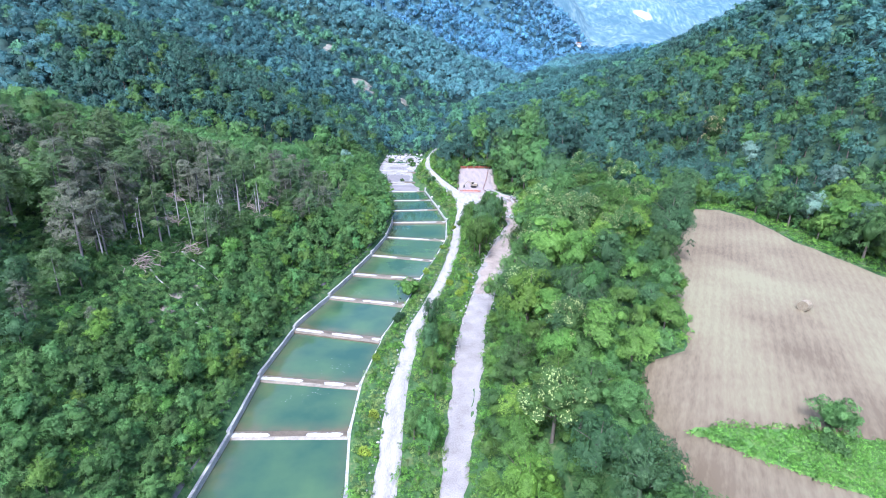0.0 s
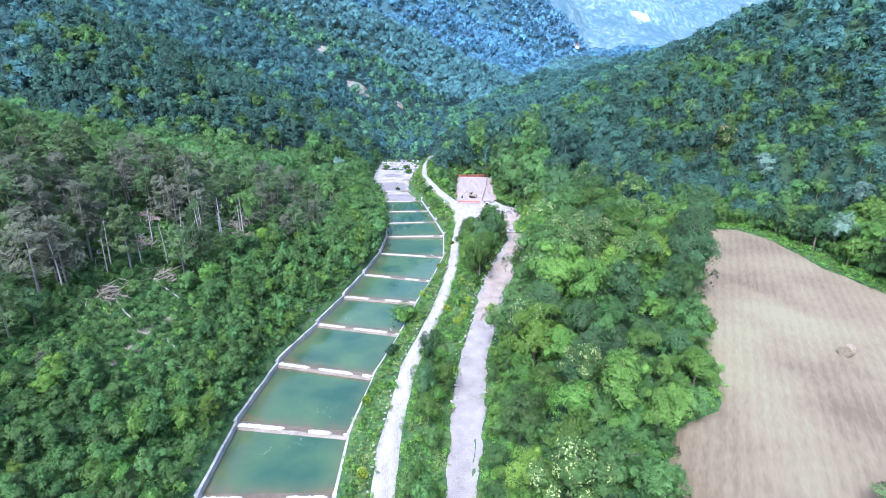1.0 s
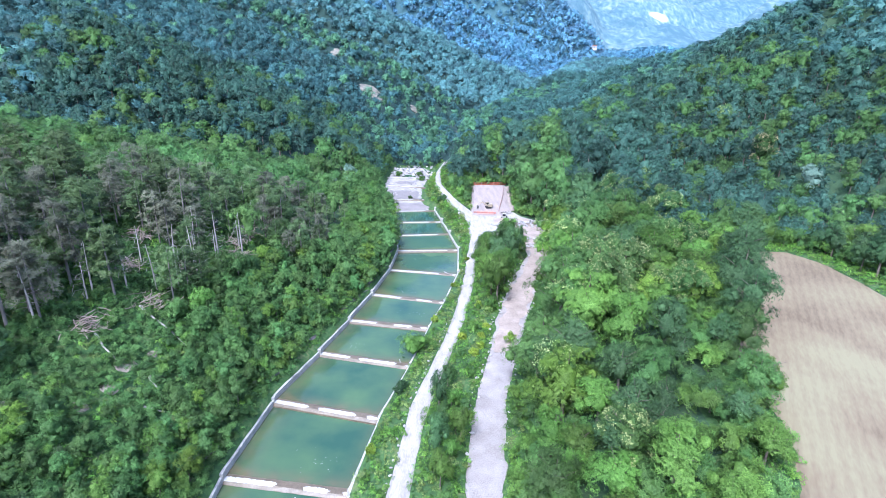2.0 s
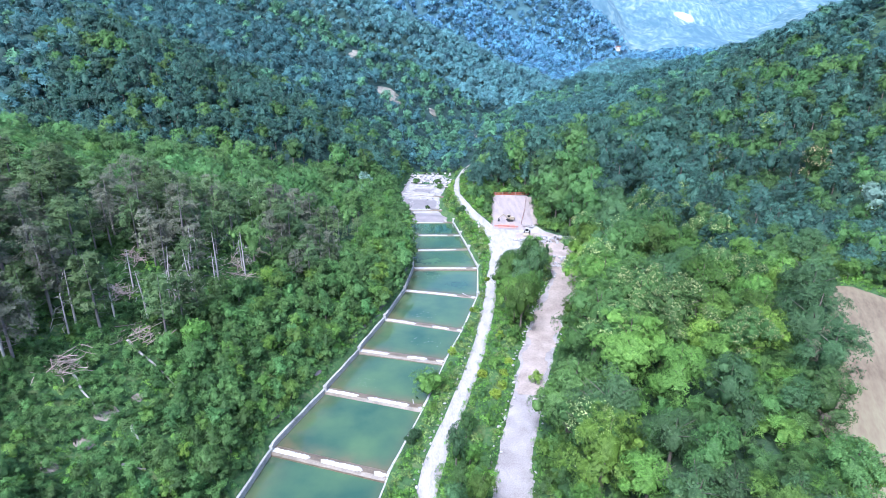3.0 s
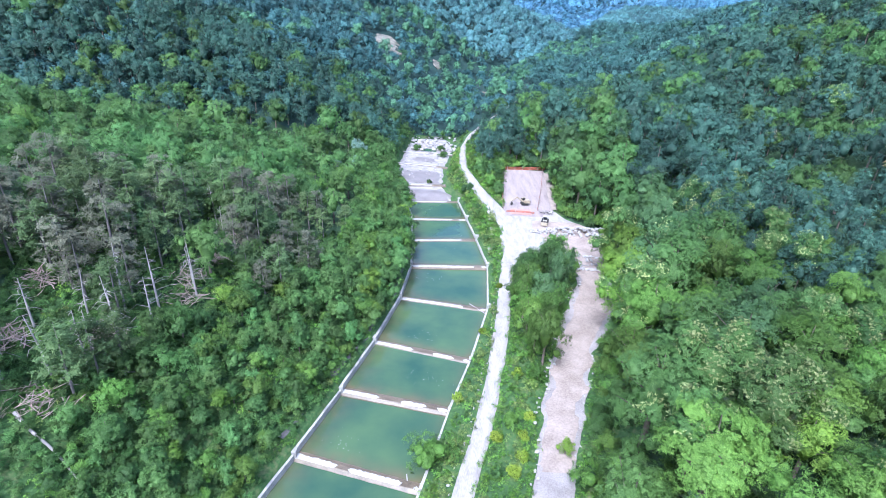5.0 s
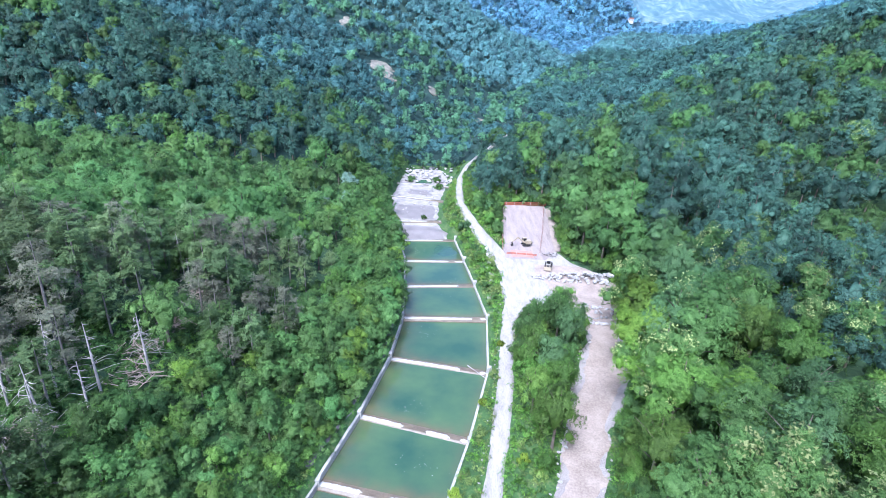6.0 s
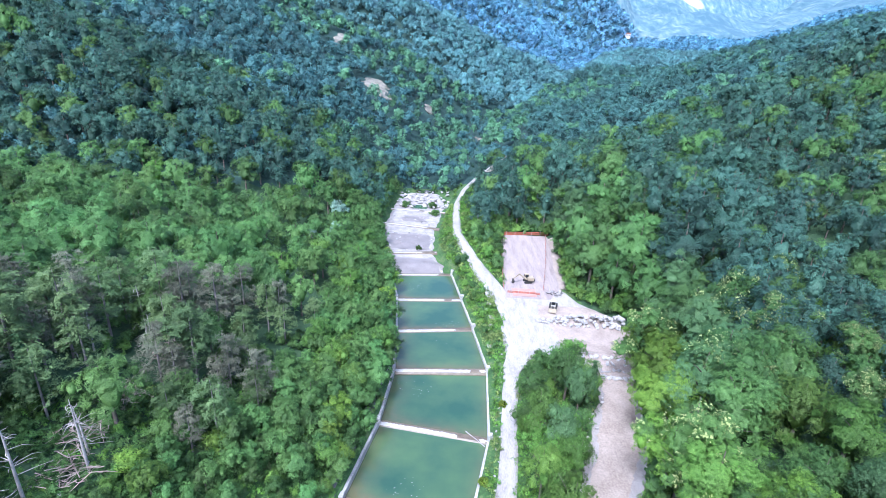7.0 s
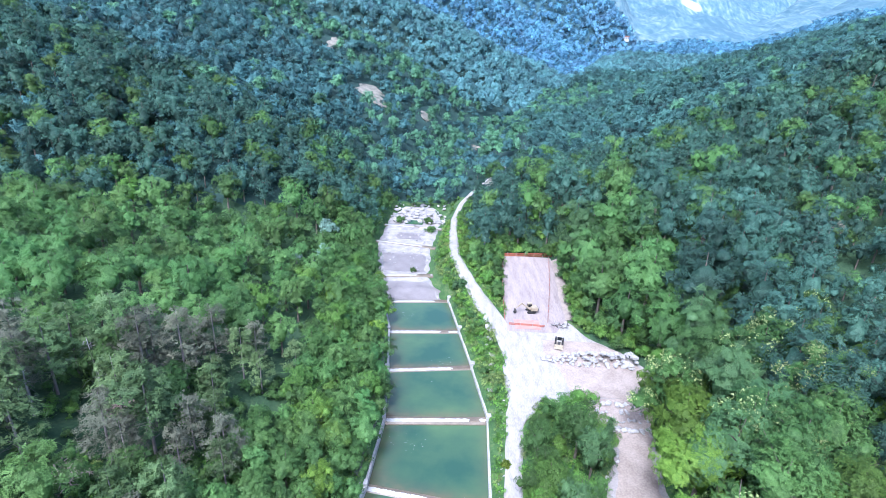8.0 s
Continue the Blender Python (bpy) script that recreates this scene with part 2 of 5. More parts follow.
M_GRAVEL_GREY = surface("grey_gravel", (0.170, 0.150, 0.138), (0.39, 0.357, 0.336), 0.35, fine=6.0, mid=(0.285, 0.259, 0.243), bump=0.8)
M_SHINGLE = surface("pale_shingle", (0.150, 0.138, 0.128), (0.42, 0.392, 0.370), 0.5, fine=5.0, mid=(0.295, 0.274, 0.258), bump=0.6)
M_GRAVEL_WET = surface("wet_gravel", (0.155, 0.135, 0.128), (0.270, 0.242, 0.230), 0.35, fine=6.0, rough=0.5)
M_PAD = surface("pink_earth", (0.19, 0.155, 0.142), (0.385, 0.325, 0.302), 0.35, fine=3.0, stretch=(2.2, .35, 1))
M_DRY = surface("dry_earth", (0.190, 0.152, 0.124), (0.410, 0.342, 0.290), 0.4, fine=3.5)
M_HAY = mown("mown_field")
M_CONCRETE = surface("concrete", (0.21, 0.20, 0.19), (0.48, 0.465, 0.445), 0.5, fine=4.0, mid=(0.36, 0.35, 0.33))
M_SLAB = surface("grey_slab", (0.085, 0.080, 0.085), (0.20, 0.19, 0.195), 0.5, fine=3.0, mid=(0.14, 0.13, 0.135))
M_CREST = surface("dry_crest", (0.30, 0.288, 0.268), (0.50, 0.488, 0.465), 0.7, fine=6.0)
M_CREST_WET = surface("algae_crest", (0.075, 0.058, 0.038), (0.18, 0.142, 0.096), 0.6, fine=4.0, rough=0.4)
M_STONE = surface("pale_stone", (0.22, 0.21, 0.20), (0.48, 0.465, 0.445), 0.9, fine=6.0)
M_ORANGE = surface("orange_netting", (0.24, 0.055, 0.03), (0.42, 0.125, 0.075), 1.5, fine=12.0, rough=0.6)
M_PINK = surface("faded_netting", (0.34, 0.17, 0.13), (0.44, 0.27, 0.22), 1.0, fine=6.0)
M_YELLOW_PAINT = surface("yellow_machine_paint", (0.26, 0.21, 0.13), (0.42, 0.36, 0.27), 1.4, fine=9.0, rough=0.45)
M_WHITE_PAINT = surface("dusty_white_paint", (0.36, 0.34, 0.30), (0.55, 0.53, 0.48), 1.4, fine=9.0, rough=0.45)
M_RUBBER = surface("black_rubber", (0.012, 0.012, 0.012), (0.04, 0.038, 0.036), 2.0, fine=12.0, rough=0.8)
M_STEEL = surface("dark_steel", (0.04, 0.04, 0.042), (0.11, 0.105, 0.10), 2.0, fine=12.0, rough=0.5, metal=0.6)
M_GLASS = surface("dark_glass", (0.010, 0.012, 0.014), (0.022, 0.026, 0.03), 2.0, rough=0.06, bump=0.0)
M_STRAW = surface("straw", (0.17, 0.13, 0.08), (0.33, 0.28, 0.19), 3.0, fine=20.0)
M_ROOF = surface("clay_roof", (0.15, 0.07, 0.05), (0.25, 0.13, 0.09), 0.6, fine=5.0)
M_RENDER = surface("pale_house_wall", (0.50, 0.49, 0.46), (0.62, 0.61, 0.58), 0.3, fine=3.0)
M_WATER = water_material("pool_water", (0.030, 0.076, 0.046), (0.074, 0.130, 0.056), (0.13, 0.10, 0.056))
M_BARK = surface("bark", (0.07, 0.055, 0.045), (0.20, 0.17, 0.14), 1.2, fine=9.0)
M_DEADWOOD = surface("grey_dead_wood", (0.22, 0.20, 0.19), (0.50, 0.47, 0.45), 0.9, fine=8.0)
M_PINEBARK = surface("grey_pine_bark", (0.12, 0.105, 0.10), (0.30, 0.27, 0.265), 0.9, fine=8.0)
M_LEAF_BRIGHT = foliage("bright_leaves", (0.061, 0.132, 0.023), (0.168, 0.315, 0.058))
M_LEAF_HILL = foliage("hill_leaves", (0.050, 0.120, 0.034), (0.136, 0.275, 0.078))
M_LEAF_MID = foliage("green_leaves", (0.046, 0.104, 0.027), (0.128, 0.248, 0.066))
M_LEAF_DARK = foliage("dark_leaves", (0.040, 0.090, 0.035), (0.102, 0.198, 0.072))
M_LEAF_FAR_HAZE = foliage("mountain_leaves", (0.043, 0.110, 0.110), (0.086, 0.196, 0.188), 2.2, .55)
M_LEAF_SHADE_HAZE = foliage("right_slope_leaves", (0.037, 0.098, 0.088), (0.090, 0.196, 0.166), 2.2, .55)
M_LEAF_SLOPE_HAZE = foliage("slope_leaves", (0.033, 0.081, 0.059), (0.081, 0.171, 0.118), 5.0)
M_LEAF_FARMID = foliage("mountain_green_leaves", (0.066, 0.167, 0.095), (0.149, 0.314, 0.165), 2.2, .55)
M_LEAF_SPUR_HAZE = foliage("second_spur_leaves", (0.088, 0.202, 0.206), (0.150, 0.312, 0.312), 1.8, .55)
M_LEAF_FARSLOPE_HAZE = foliage("far_slope_leaves", (0.110, 0.252, 0.365), (0.160, 0.345, 0.470), .8, .55)
M_LEAF_BLUE_HAZE = foliage("farthest_slope_leaves", (0.128, 0.275, 0.390), (0.170, 0.345, 0.470), .7, .55)
M_LEAF_SILVER = foliage("silver_leaves", (0.11, 0.19, 0.14), (0.27, 0.40, 0.31))
M_BLOSSOM = leafage("pale_blossom", (0.24, 0.33, 0.10), (0.46, 0.52, 0.22), 5, .7)
M_BLOSSOM_TAN = leafage("tan_blossom", (0.26, 0.22, 0.10), (0.58, 0.46, 0.26), 5, .6)
M_NEEDLE = foliage("pine_needles", (0.052, 0.100, 0.036), (0.148, 0.220, 0.084), 6, .52)
M_NEEDLE_BROWN = foliage("thin_brown_needles", (0.084, 0.096, 0.062), (0.195, 0.205, 0.140), 6, .48)
M_YELLOW = foliage("yellow_green_leaves", (0.12, 0.22, 0.025), (0.34, 0.44, 0.05), 7)
M_GRASSLEAF = foliage("grass_blades", (0.075, 0.180, 0.022), (0.200, 0.390, 0.058), 12)
M_VERGE = foliage("pale_verge_grass", (0.110, 0.175, 0.038), (0.290, 0.380, 0.105), 12)
M_LIME = foliage("lime_leaves", (0.080, 0.160, 0.020), (0.215, 0.360, 0.054))


# ---- mesh helpers ----
def mesh_of(name, verts, faces, mats, index=None, tint=None, smooth=False):
    """A mesh from arrays: verts n x 3 (or n x 6, with the crown's outward direction), faces m x 3 or m x 4."""
    me = bpy.data.meshes.new(name)
    verts, faces = np.asarray(verts, np.float32), np.asarray(faces, np.int32)
    k = faces.shape[1]
    crown = verts[:, 3:] if verts.shape[1] == 6 else None
    verts = verts[:, :3]
    me.vertices.add(len(verts))
    me.vertices.foreach_set("co", verts.ravel())
    me.loops.add(faces.size)
    me.loops.foreach_set("vertex_index", faces.ravel())
    me.polygons.add(len(faces))
    me.polygons.foreach_set("loop_start", np.arange(0, faces.size, k, dtype=np.int32))
    for m in mats:
        me.materials.append(m)
    if index is not None:
        me.polygons.foreach_set("material_index", np.asarray(index, np.int32))
    if smooth:
        me.polygons.foreach_set("use_smooth", np.ones(len(faces), bool))
    if crown is not None:
        me.attributes.new("crown_normal", "FLOAT_VECTOR", "POINT").data.foreach_set("vector", np.ascontiguousarray(crown).ravel())
    if tint is not None:
        me.attributes.new("tint", "FLOAT", "POINT").data.foreach_set("value", np.asarray(tint, np.float32))
    me.update(calc_edges=True)
    return me


def part(name, bm, mat, parent=None, label=""):
    """Links a bmesh as one mesh object, under a thing or a part."""
    me = bpy.data.meshes.new(name)
    bm.to_mesh(me)
    bm.free()
    me.materials.append(mat)
    ob = new(name, me)
    if parent:
        ob.parent = parent
    return tagged(ob, label)


def box(bm, x0, x1, y0, y1, z0, z1, m=None):
    vs = [bm.verts.new((x, y, z)) for z in (z0, z1) for x, y in ((x0, y0), (x1, y0), (x1, y1), (x0, y1))]
    if m is not None:
        for v in vs:
            v.co = m @ v.co
    for f in ((3, 2, 1, 0), (4, 5, 6, 7), (0, 1, 5, 4), (1, 2, 6, 5), (2, 3, 7, 6), (3, 0, 4, 7)):
        bm.faces.new([vs[i] for i in f])
    return vs


def sheet(name, xs_left, xs_right, ys, across, mat, lift, rough=0.0, seed=1, label="", category="", grain=0.0):
    """A strip of ground that follows the land between two edges."""
    rng = np.random.default_rng(seed)
    ys = np.asarray(ys, float)
    a, b = along(xs_left, ys), along(xs_right, ys)
    a = a + 2 * rough * wave(ys, ys * 0.3, 3.3, seed) + rough * rng.normal(0, .35, len(ys))
    b = b + 2 * rough * wave(ys, ys * 0.3, 2.9, seed + 9) + rough * rng.normal(0, .35, len(ys))
    u = np.linspace(0, 1, across)
    X = a[:, None] + (b - a)[:, None] * u[None]
    Y = np.repeat(ys[:, None], across, 1)
    Z = ground_height(X, Y) + lift + rng.normal(0, grain, X.shape)
    Z[:, 0] -= lift + .12
    Z[:, -1] -= lift + .12
    v = np.stack([X, Y, Z], -1).reshape(-1, 3)
    i = (np.arange(len(ys) - 1)[:, None] * across + np.arange(across - 1)[None]).ravel()
    f = np.stack([i, i + 1, i + 1 + across, i + across], 1)
    return tagged(new(name, mesh_of(name, v, f, [mat], smooth=True)), label, category, kind="structure")


# ---- outlines of tracks, clearing, plot and field: (y, x) ----
TRACK1_L = [(-60, -7.0), (15, -6.6), (33, -6.5), (52, -6.2), (65, -4.6), (72, -3.9), (92.5, 1.6), (108, 4.3), (120, 5.8), (130, 6.8), (140, 8.0), (147, 8.7), (158, 8.6), (166, 7.6), (176, 4.2), (186, 1.6), (203, -2.4), (223, -3.0), (240, -2.6), (255, 0), (270, 5.2), (283, 16.5), (292, 25)]
TRACK1_R = [(-60, -3.9), (15, -3.4), (33, -3.2), (52, -3.0), (65, -1.9), (72, -.9), (92.5, 4.2), (108, 7.2), (120, 8.7), (130, 9.6), (140, 10.9), (147, 14.5), (158, 16), (166, 12.8), (177, 8.5), (186, 5.4), (203, .6), (223, -.2), (240, -.2), (255, 2.1), (270, 7.4), (283, 19.2), (292, 28)]
TRACK2_L = [(-60, -1.8), (15, .2), (32, 1.4), (51, 3.4), (72, 5.6), (87, 9.4), (97, 11.2), (111, 15.2), (122, 18.8), (134, 23.5), (141, 23.4)]
TRACK2_R = [(-60, 1.2), (15, 3.4), (32, 4.7), (51, 8.2), (72, 11.1), (87, 15.0), (97, 18.0), (111, 22.8), (122, 28.4), (134, 31.4), (141, 31.7)]
CLEAR_L = [(140, 9.6), (147, 8.8), (158, 9.3), (167, 9.6), (172, 10.2)]
CLEAR_R = [(140, 11.4), (144, 14), (146.5, 20), (147, 32), (150, 36), (155, 37.5), (160, 34), (166, 27), (172, 24)]
PAD_L = [(166, 9.9), (203, 12.2)]
PAD_R = [(166, 21), (172, 24.5), (205, 26)]
FIELD_L = [(-40, 22), (5, 22), (24, 23.0), (33, 23.4), (37, 25), (40, 31), (45, 34.4), (54, 36.5), (62, 38.4), (75, 45), (88, 53), (97, 61)]
FIELD_R = [(-40, 98), (5, 100), (40, 92), (63, 77), (77, 72), (90, 70), (97, 66)]

# ---- the ground: one sheet to the horizon ----
def grow(start, step, end, ratio):
    out, v = [], start
    while v < end:
        out.append(v)
        v += step
        step *= ratio
    return out + [end]


off_l = np.array([0.45] + grow(0.9, 1.6, 3200, 1.05))
off_r = np.array([0.45] + grow(0.9, 1.6, 3200, 1.05))
gy = np.array([-v for v in grow(62, 6, 420, 1.2)][::-1] + grow(-60, 2.5, 13, 1.0) + grow(15, 2.0, 290, 1.0) + grow(293, 3, 4700, 1.045))
gx = []
for yy in gy:
    a, b = along(LEFT, yy), along(RIGHT, yy)
    gx.append(np.concatenate([(a - off_l)[::-1], [a + 0.05, (a + b) / 2, b - 0.05], b + off_r]))
gx = np.array(gx)
GY = np.repeat(gy[:, None], gx.shape[1], 1)
GZ = ground_height(gx, GY)
GZ += 0.12 * wave(gx, GY, 1.7, 2) * (np.abs(gx) < 300)
FLOOR_MATS = [M_EARTH, M_FLOOR, M_UNDERWOOD, M_FARWOOD_HAZE]


def under(x, y, left, right, y0, y1, m=.9):
    return (x > along(left, y) + m) & (x < along(right, y) - m) & (y > y0 + m) & (y < y1 - m)


for le, ri, y0, y1 in ((TRACK1_L, TRACK1_R, -60, 291), (TRACK2_L, TRACK2_R, -60, 140), (CLEAR_L, CLEAR_R, 140, 172), (PAD_L, PAD_R, 167, 203), (FIELD_L, FIELD_R, -40, 96)):
    GZ[under(gx, GY, le, ri, y0, y1)] -= .45
GZ -= np.clip((GY - 1010) / 80, 0, 1) * 80
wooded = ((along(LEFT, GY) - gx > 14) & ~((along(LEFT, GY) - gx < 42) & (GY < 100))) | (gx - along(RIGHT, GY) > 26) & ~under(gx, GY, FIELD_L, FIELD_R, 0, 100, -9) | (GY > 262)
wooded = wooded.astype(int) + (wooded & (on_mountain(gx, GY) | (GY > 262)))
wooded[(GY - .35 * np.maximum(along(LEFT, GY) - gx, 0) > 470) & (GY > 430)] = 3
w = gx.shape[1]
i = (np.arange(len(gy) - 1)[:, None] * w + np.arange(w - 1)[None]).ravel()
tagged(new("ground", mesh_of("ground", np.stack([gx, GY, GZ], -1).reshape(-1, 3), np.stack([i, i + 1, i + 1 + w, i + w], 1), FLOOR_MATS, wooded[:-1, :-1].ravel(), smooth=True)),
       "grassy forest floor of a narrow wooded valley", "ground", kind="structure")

# ---- pools and weirs ----
# left end (x, y), right end (x, y), height of the crest
WEIRS = [((-27.0, 44.6), (-10.9, 44.7), -.6), ((-27.2, 58.0), (-10.8, 55.7), -.2), ((-25.6, 73.6), (-8.7, 69.5), .4), ((-21.5, 87.6), (-5.0, 83.7), .8),
         ((-18.2, 100.0), (-2.0, 97.0), 1.3), ((-15.2, 112.8), (1.2, 108.8), 1.5), ((-12.6, 128.1), (4.6, 125.3), 1.7), ((-11.9, 142.1), (5.2, 143.4), 2.2),
         ((-13.2, 156.1), (2.8, 158.4), 2.4), ((-14.8, 170.4), (.4, 171.9), 2.6), ((-18.0, 184.5), (-2.3, 186.4), 2.8)]


def pool(y_near, y_far, z):
    """The water between two weirs; y_near and y_far are the left and the right end's y. It is shallow over the silt at the near weir and the left wall."""
    n, across = 16, 12
    v, silt = [], []
    for j in range(n + 1):
        for k in range(across + 1):
            s = k / across
            y = y_near[0] + (y_far[0] - y_near[0]) * j / n
            y += (y_near[1] + (y_far[1] - y_near[1]) * j / n - y) * s
            xl, xr = along(LEFT, y) - .1, along(RIGHT, y) + .1
            x = xl + (xr - xl) * s
            v.append((x, y, z))
            near = y - (y_near[0] + (y_near[1] - y_near[0]) * s)
            silt.append(min(1.0, .85 * math.exp(-(near / 1.6) ** 2) + .5 * math.exp(-((x - xl) / 2.6) ** 2) + .35 * math.exp(-((xr - x) / 1.2) ** 2)))
    w = across + 1
    f = [(j * w + k, j * w + k + 1, (j + 1) * w + k + 1, (j + 1) * w + k) for j in range(n) for k in range(across)]
    return tagged(new("pool_water", mesh_of("pool_water", v, f, [M_WATER], tint=silt)), "still green-turquoise water of a stepped pool", "water", kind="structure")


pool((-60, -60), (44.6, 44.7), -.95)
for (a, b, z), (a2, b2, z2) in zip(WEIRS, WEIRS[1:]):
    pool((a[1] + .3, b[1] + .3), (a2[1], b2[1]), z - .03)


def weir(a, b, z, seed):
    """A concrete cross wall: body with a slanting front, a crest that is dry and white in stretches and stained where water runs over."""
    rng = random.Random(seed)
    root = new("weir")
    root.location = ((a[0] + b[0]) / 2, (a[1] + b[1]) / 2, z)
    tagged(root, "low concrete weir with a stained crest across the channel", "weir", "weirs of the stepped channel")
    c = Vector(((a[0] + b[0]) / 2, (a[1] + b[1]) / 2, z))
    along_v = Vector((b[0] - a[0], b[1] - a[1], 0))
    length = along_v.length + .3
    m = Matrix.Rotation(math.atan2(along_v.y, along_v.x), 4, "Z")
    n = 24
    prof = [(-.95, -1.4), (-.75, -.38), (-.42, -.12), (-.30, -.03), (.28, .0), (.75, -.022), (.80, -1.4)]
    bm = bmesh.new()
    rows = []
    for j in range(n + 1):
        x = -length / 2 + length * j / n
        rows.append([bm.verts.new(m @ Vector((x, p[0] + rng.uniform(-.03, .03), p[1] + rng.uniform(-.012, .012)))) for p in prof])
    for r0, r1 in zip(rows, rows[1:]):
        for p in range(len(prof) - 1):
            bm.faces.new((r0[p], r1[p], r1[p + 1], r0[p + 1]))
    bm.faces.new(rows[0]), bm.faces.new(rows[-1][::-1])
    part("weir_body", bm, M_CREST_WET, root)
    # dry stretches
    spans, x = [], -length / 2
    while x < length / 2 - .5:
        w_ = rng.uniform(3.5, 7.5) if seed < 9 else rng.uniform(9.0, 16.0)
        spans.append((x, min(x + w_, length / 2 - .1)))
        x += w_ + rng.choice((1.6, 3.5, 5.0))
    for s0, s1 in spans:
        bm = bmesh.new()
        k = max(6, int((s1 - s0) / .22))
        top, low = [], []
        for j in range(k + 1):
            t = j / k
            x = s0 + (s1 - s0) * t
            wide = min(1, (x - s0) / .35 + .35 * rng.random(), (s1 - x) / .6 + .3 * rng.random())
            f = -.36 + (1 - wide) * .5 * rng.random() + rng.uniform(-.03, .03)
            bk = max(f + .08, .30 - (1 - wide) * .4 + rng.uniform(-.12, .08))
            top.append((bm.verts.new(m @ Vector((x, f, .012))), bm.verts.new(m @ Vector((x, bk, .03)))))
            low.append((bm.verts.new(m @ Vector((x, f - .06, -.10))), bm.verts.new(m @ Vector((x, bk + .03, -.06)))))
        for j in range(k):
            bm.faces.new((top[j][0], top[j + 1][0], top[j + 1][1], top[j][1]))
            bm.faces.new((low[j][0], low[j + 1][0], top[j + 1][0], top[j][0]))
            bm.faces.new((top[j][1], top[j + 1][1], low[j + 1][1], low[j][1]))
        part("dry_crest", bm, M_CREST, root, "pale dry concrete crest")
    return root


for k_, (a, b, z) in enumerate(WEIRS):
    weir(a, b, z, k_ + 3)


def side_wall(edge, side, y0, y1, z, height):
    """A stretch of channel wall beside one pool, with a pier at its upper end."""
    root = new("channel_wall")
    y0, y1 = y0 + .15, y1 - .1
    xm = along(edge, (y0 + y1) / 2)
    root.location = (xm, (y0 + y1) / 2, z)
    tagged(root, "stretch of weathered concrete channel wall with a pier", "channel wall", "walls of the stepped channel")
    bm = bmesh.new()
    n, rows = 8, []
    for j in range(n + 1):
        y = y0 + (y1 - y0) * j / n
        x = along(edge, y)
        h = height + .05 * math.sin(y)
        prof = [(0.05, -2.2), (0.0, h - .05), (-.06, h), (-.50, h), (-.56, h - .05), (-.68, -2.2)]
        rows.append([bm.verts.new((x - xm + p[0] * side, y - (y0 + y1) / 2, p[1])) for p in prof])
    for r0, r1 in zip(rows, rows[1:]):
        for p in range(5):
            bm.faces.new((r0[p], r0[p + 1], r1[p + 1], r1[p]))
    bm.faces.new(rows[0]), bm.faces.new(rows[-1])
    bmesh.ops.recalc_face_normals(bm, faces=bm.faces)
    part("wall_body", bm, M_CONCRETE, root)
    bm = bmesh.new()
    x = along(edge, y1 + .2) - xm - .35 * side
    box(bm, x - .42, x + .42, (y1 - y0) / 2 - .4, (y1 - y0) / 2 + .5, -2, height + (.45 if side > 0 else .35 if y1 < 120 else 1.0))
    bmesh.ops.bevel(bm, geom=bm.edges[:], offset=.04, segments=1)
    part("pier", bm, M_CONCRETE, root)
    if side > 0 and y1 > 25:
        bm = bmesh.new()
        rows = []
        for j in range(7):
            t = j / 6
            y = y0 + .3 + (y1 - y0 - .6) * t
            x, wide = along(edge, y) - xm - .58, .25 + 1.5 * (1 - t) ** .8
            q = [(x, -1.5), (x, height - .05), (x - wide, 1.55 + .62 * wide), (x - wide - .25, 1.35 + .62 * wide), (x - wide - .3, -1.5)]
            rows.append([bm.verts.new((a_, y - (y0 + y1) / 2, b_)) for a_, b_ in q])
        for r0, r1 in zip(rows, rows[1:]):
            for p in range(4):
                bm.faces.new((r0[p], r0[p + 1], r1[p + 1], r1[p]))
        bm.faces.new(rows[0]), bm.faces.new(rows[-1])
        bmesh.ops.recalc_face_normals(bm, faces=bm.faces)
        part("bank_slab", bm, M_SLAB, root, "dark grey sloping concrete slab")
    return root


ends = [((0, -60), (0, -60), -.95), ((0, -8), (0, -8), -.95), ((0, 18), (0, 18), -.95)] + WEIRS
for (a, b, z), (a2, b2, z2) in zip(ends, ends[1:]):
    side_wall(LEFT, 1, a[1], a2[1], z, .95)
    side_wall(RIGHT, -1, b[1], b2[1], z, .55)

# ---- tracks, clearing, field ----
sheet("gravel_track", TRACK1_L, TRACK1_R, np.arange(-60, 292, .6), 7, M_GRAVEL_WHITE, .16, .05, 3, "bright white gravel track beside the channel", "track")
sheet("gravel_path", TRACK2_L, TRACK2_R, np.arange(-60, 141, .6), 9, M_GRAVEL_GREY, .16, .17, 5, "pale grey gravel strip between the trees", "track")
sheet("earth_path", [(y, x + .5 + .25 * math.sin(y)) for y, x in TRACK2_L], [(y, x - .6 + .3 * math.sin(y * 1.3)) for y, x in TRACK2_R], np.arange(86, 138, .6), 9, M_DRY, .23, .4, 6, "pinkish brown trodden earth at the head of the path", "track")
sheet("gravel_clearing", CLEAR_L, CLEAR_R, np.arange(140, 172.5, .8), 30, M_GRAVEL_WHITE, .20, .3, 7, "white gravel clearing where the track widens", "clearing")
sheet("earth_pad", PAD_L, PAD_R, np.arange(166.5, 204, .9), 18, M_PAD, .26, .1, 8, "pinkish raked earth of a small building plot", "plot")
sheet("mown_field", FIELD_L, FIELD_R, np.arange(-40, 97, 1.0), 40, M_HAY, .18, .3, 9, "tan mown hay field with faint cutting rows", "field")
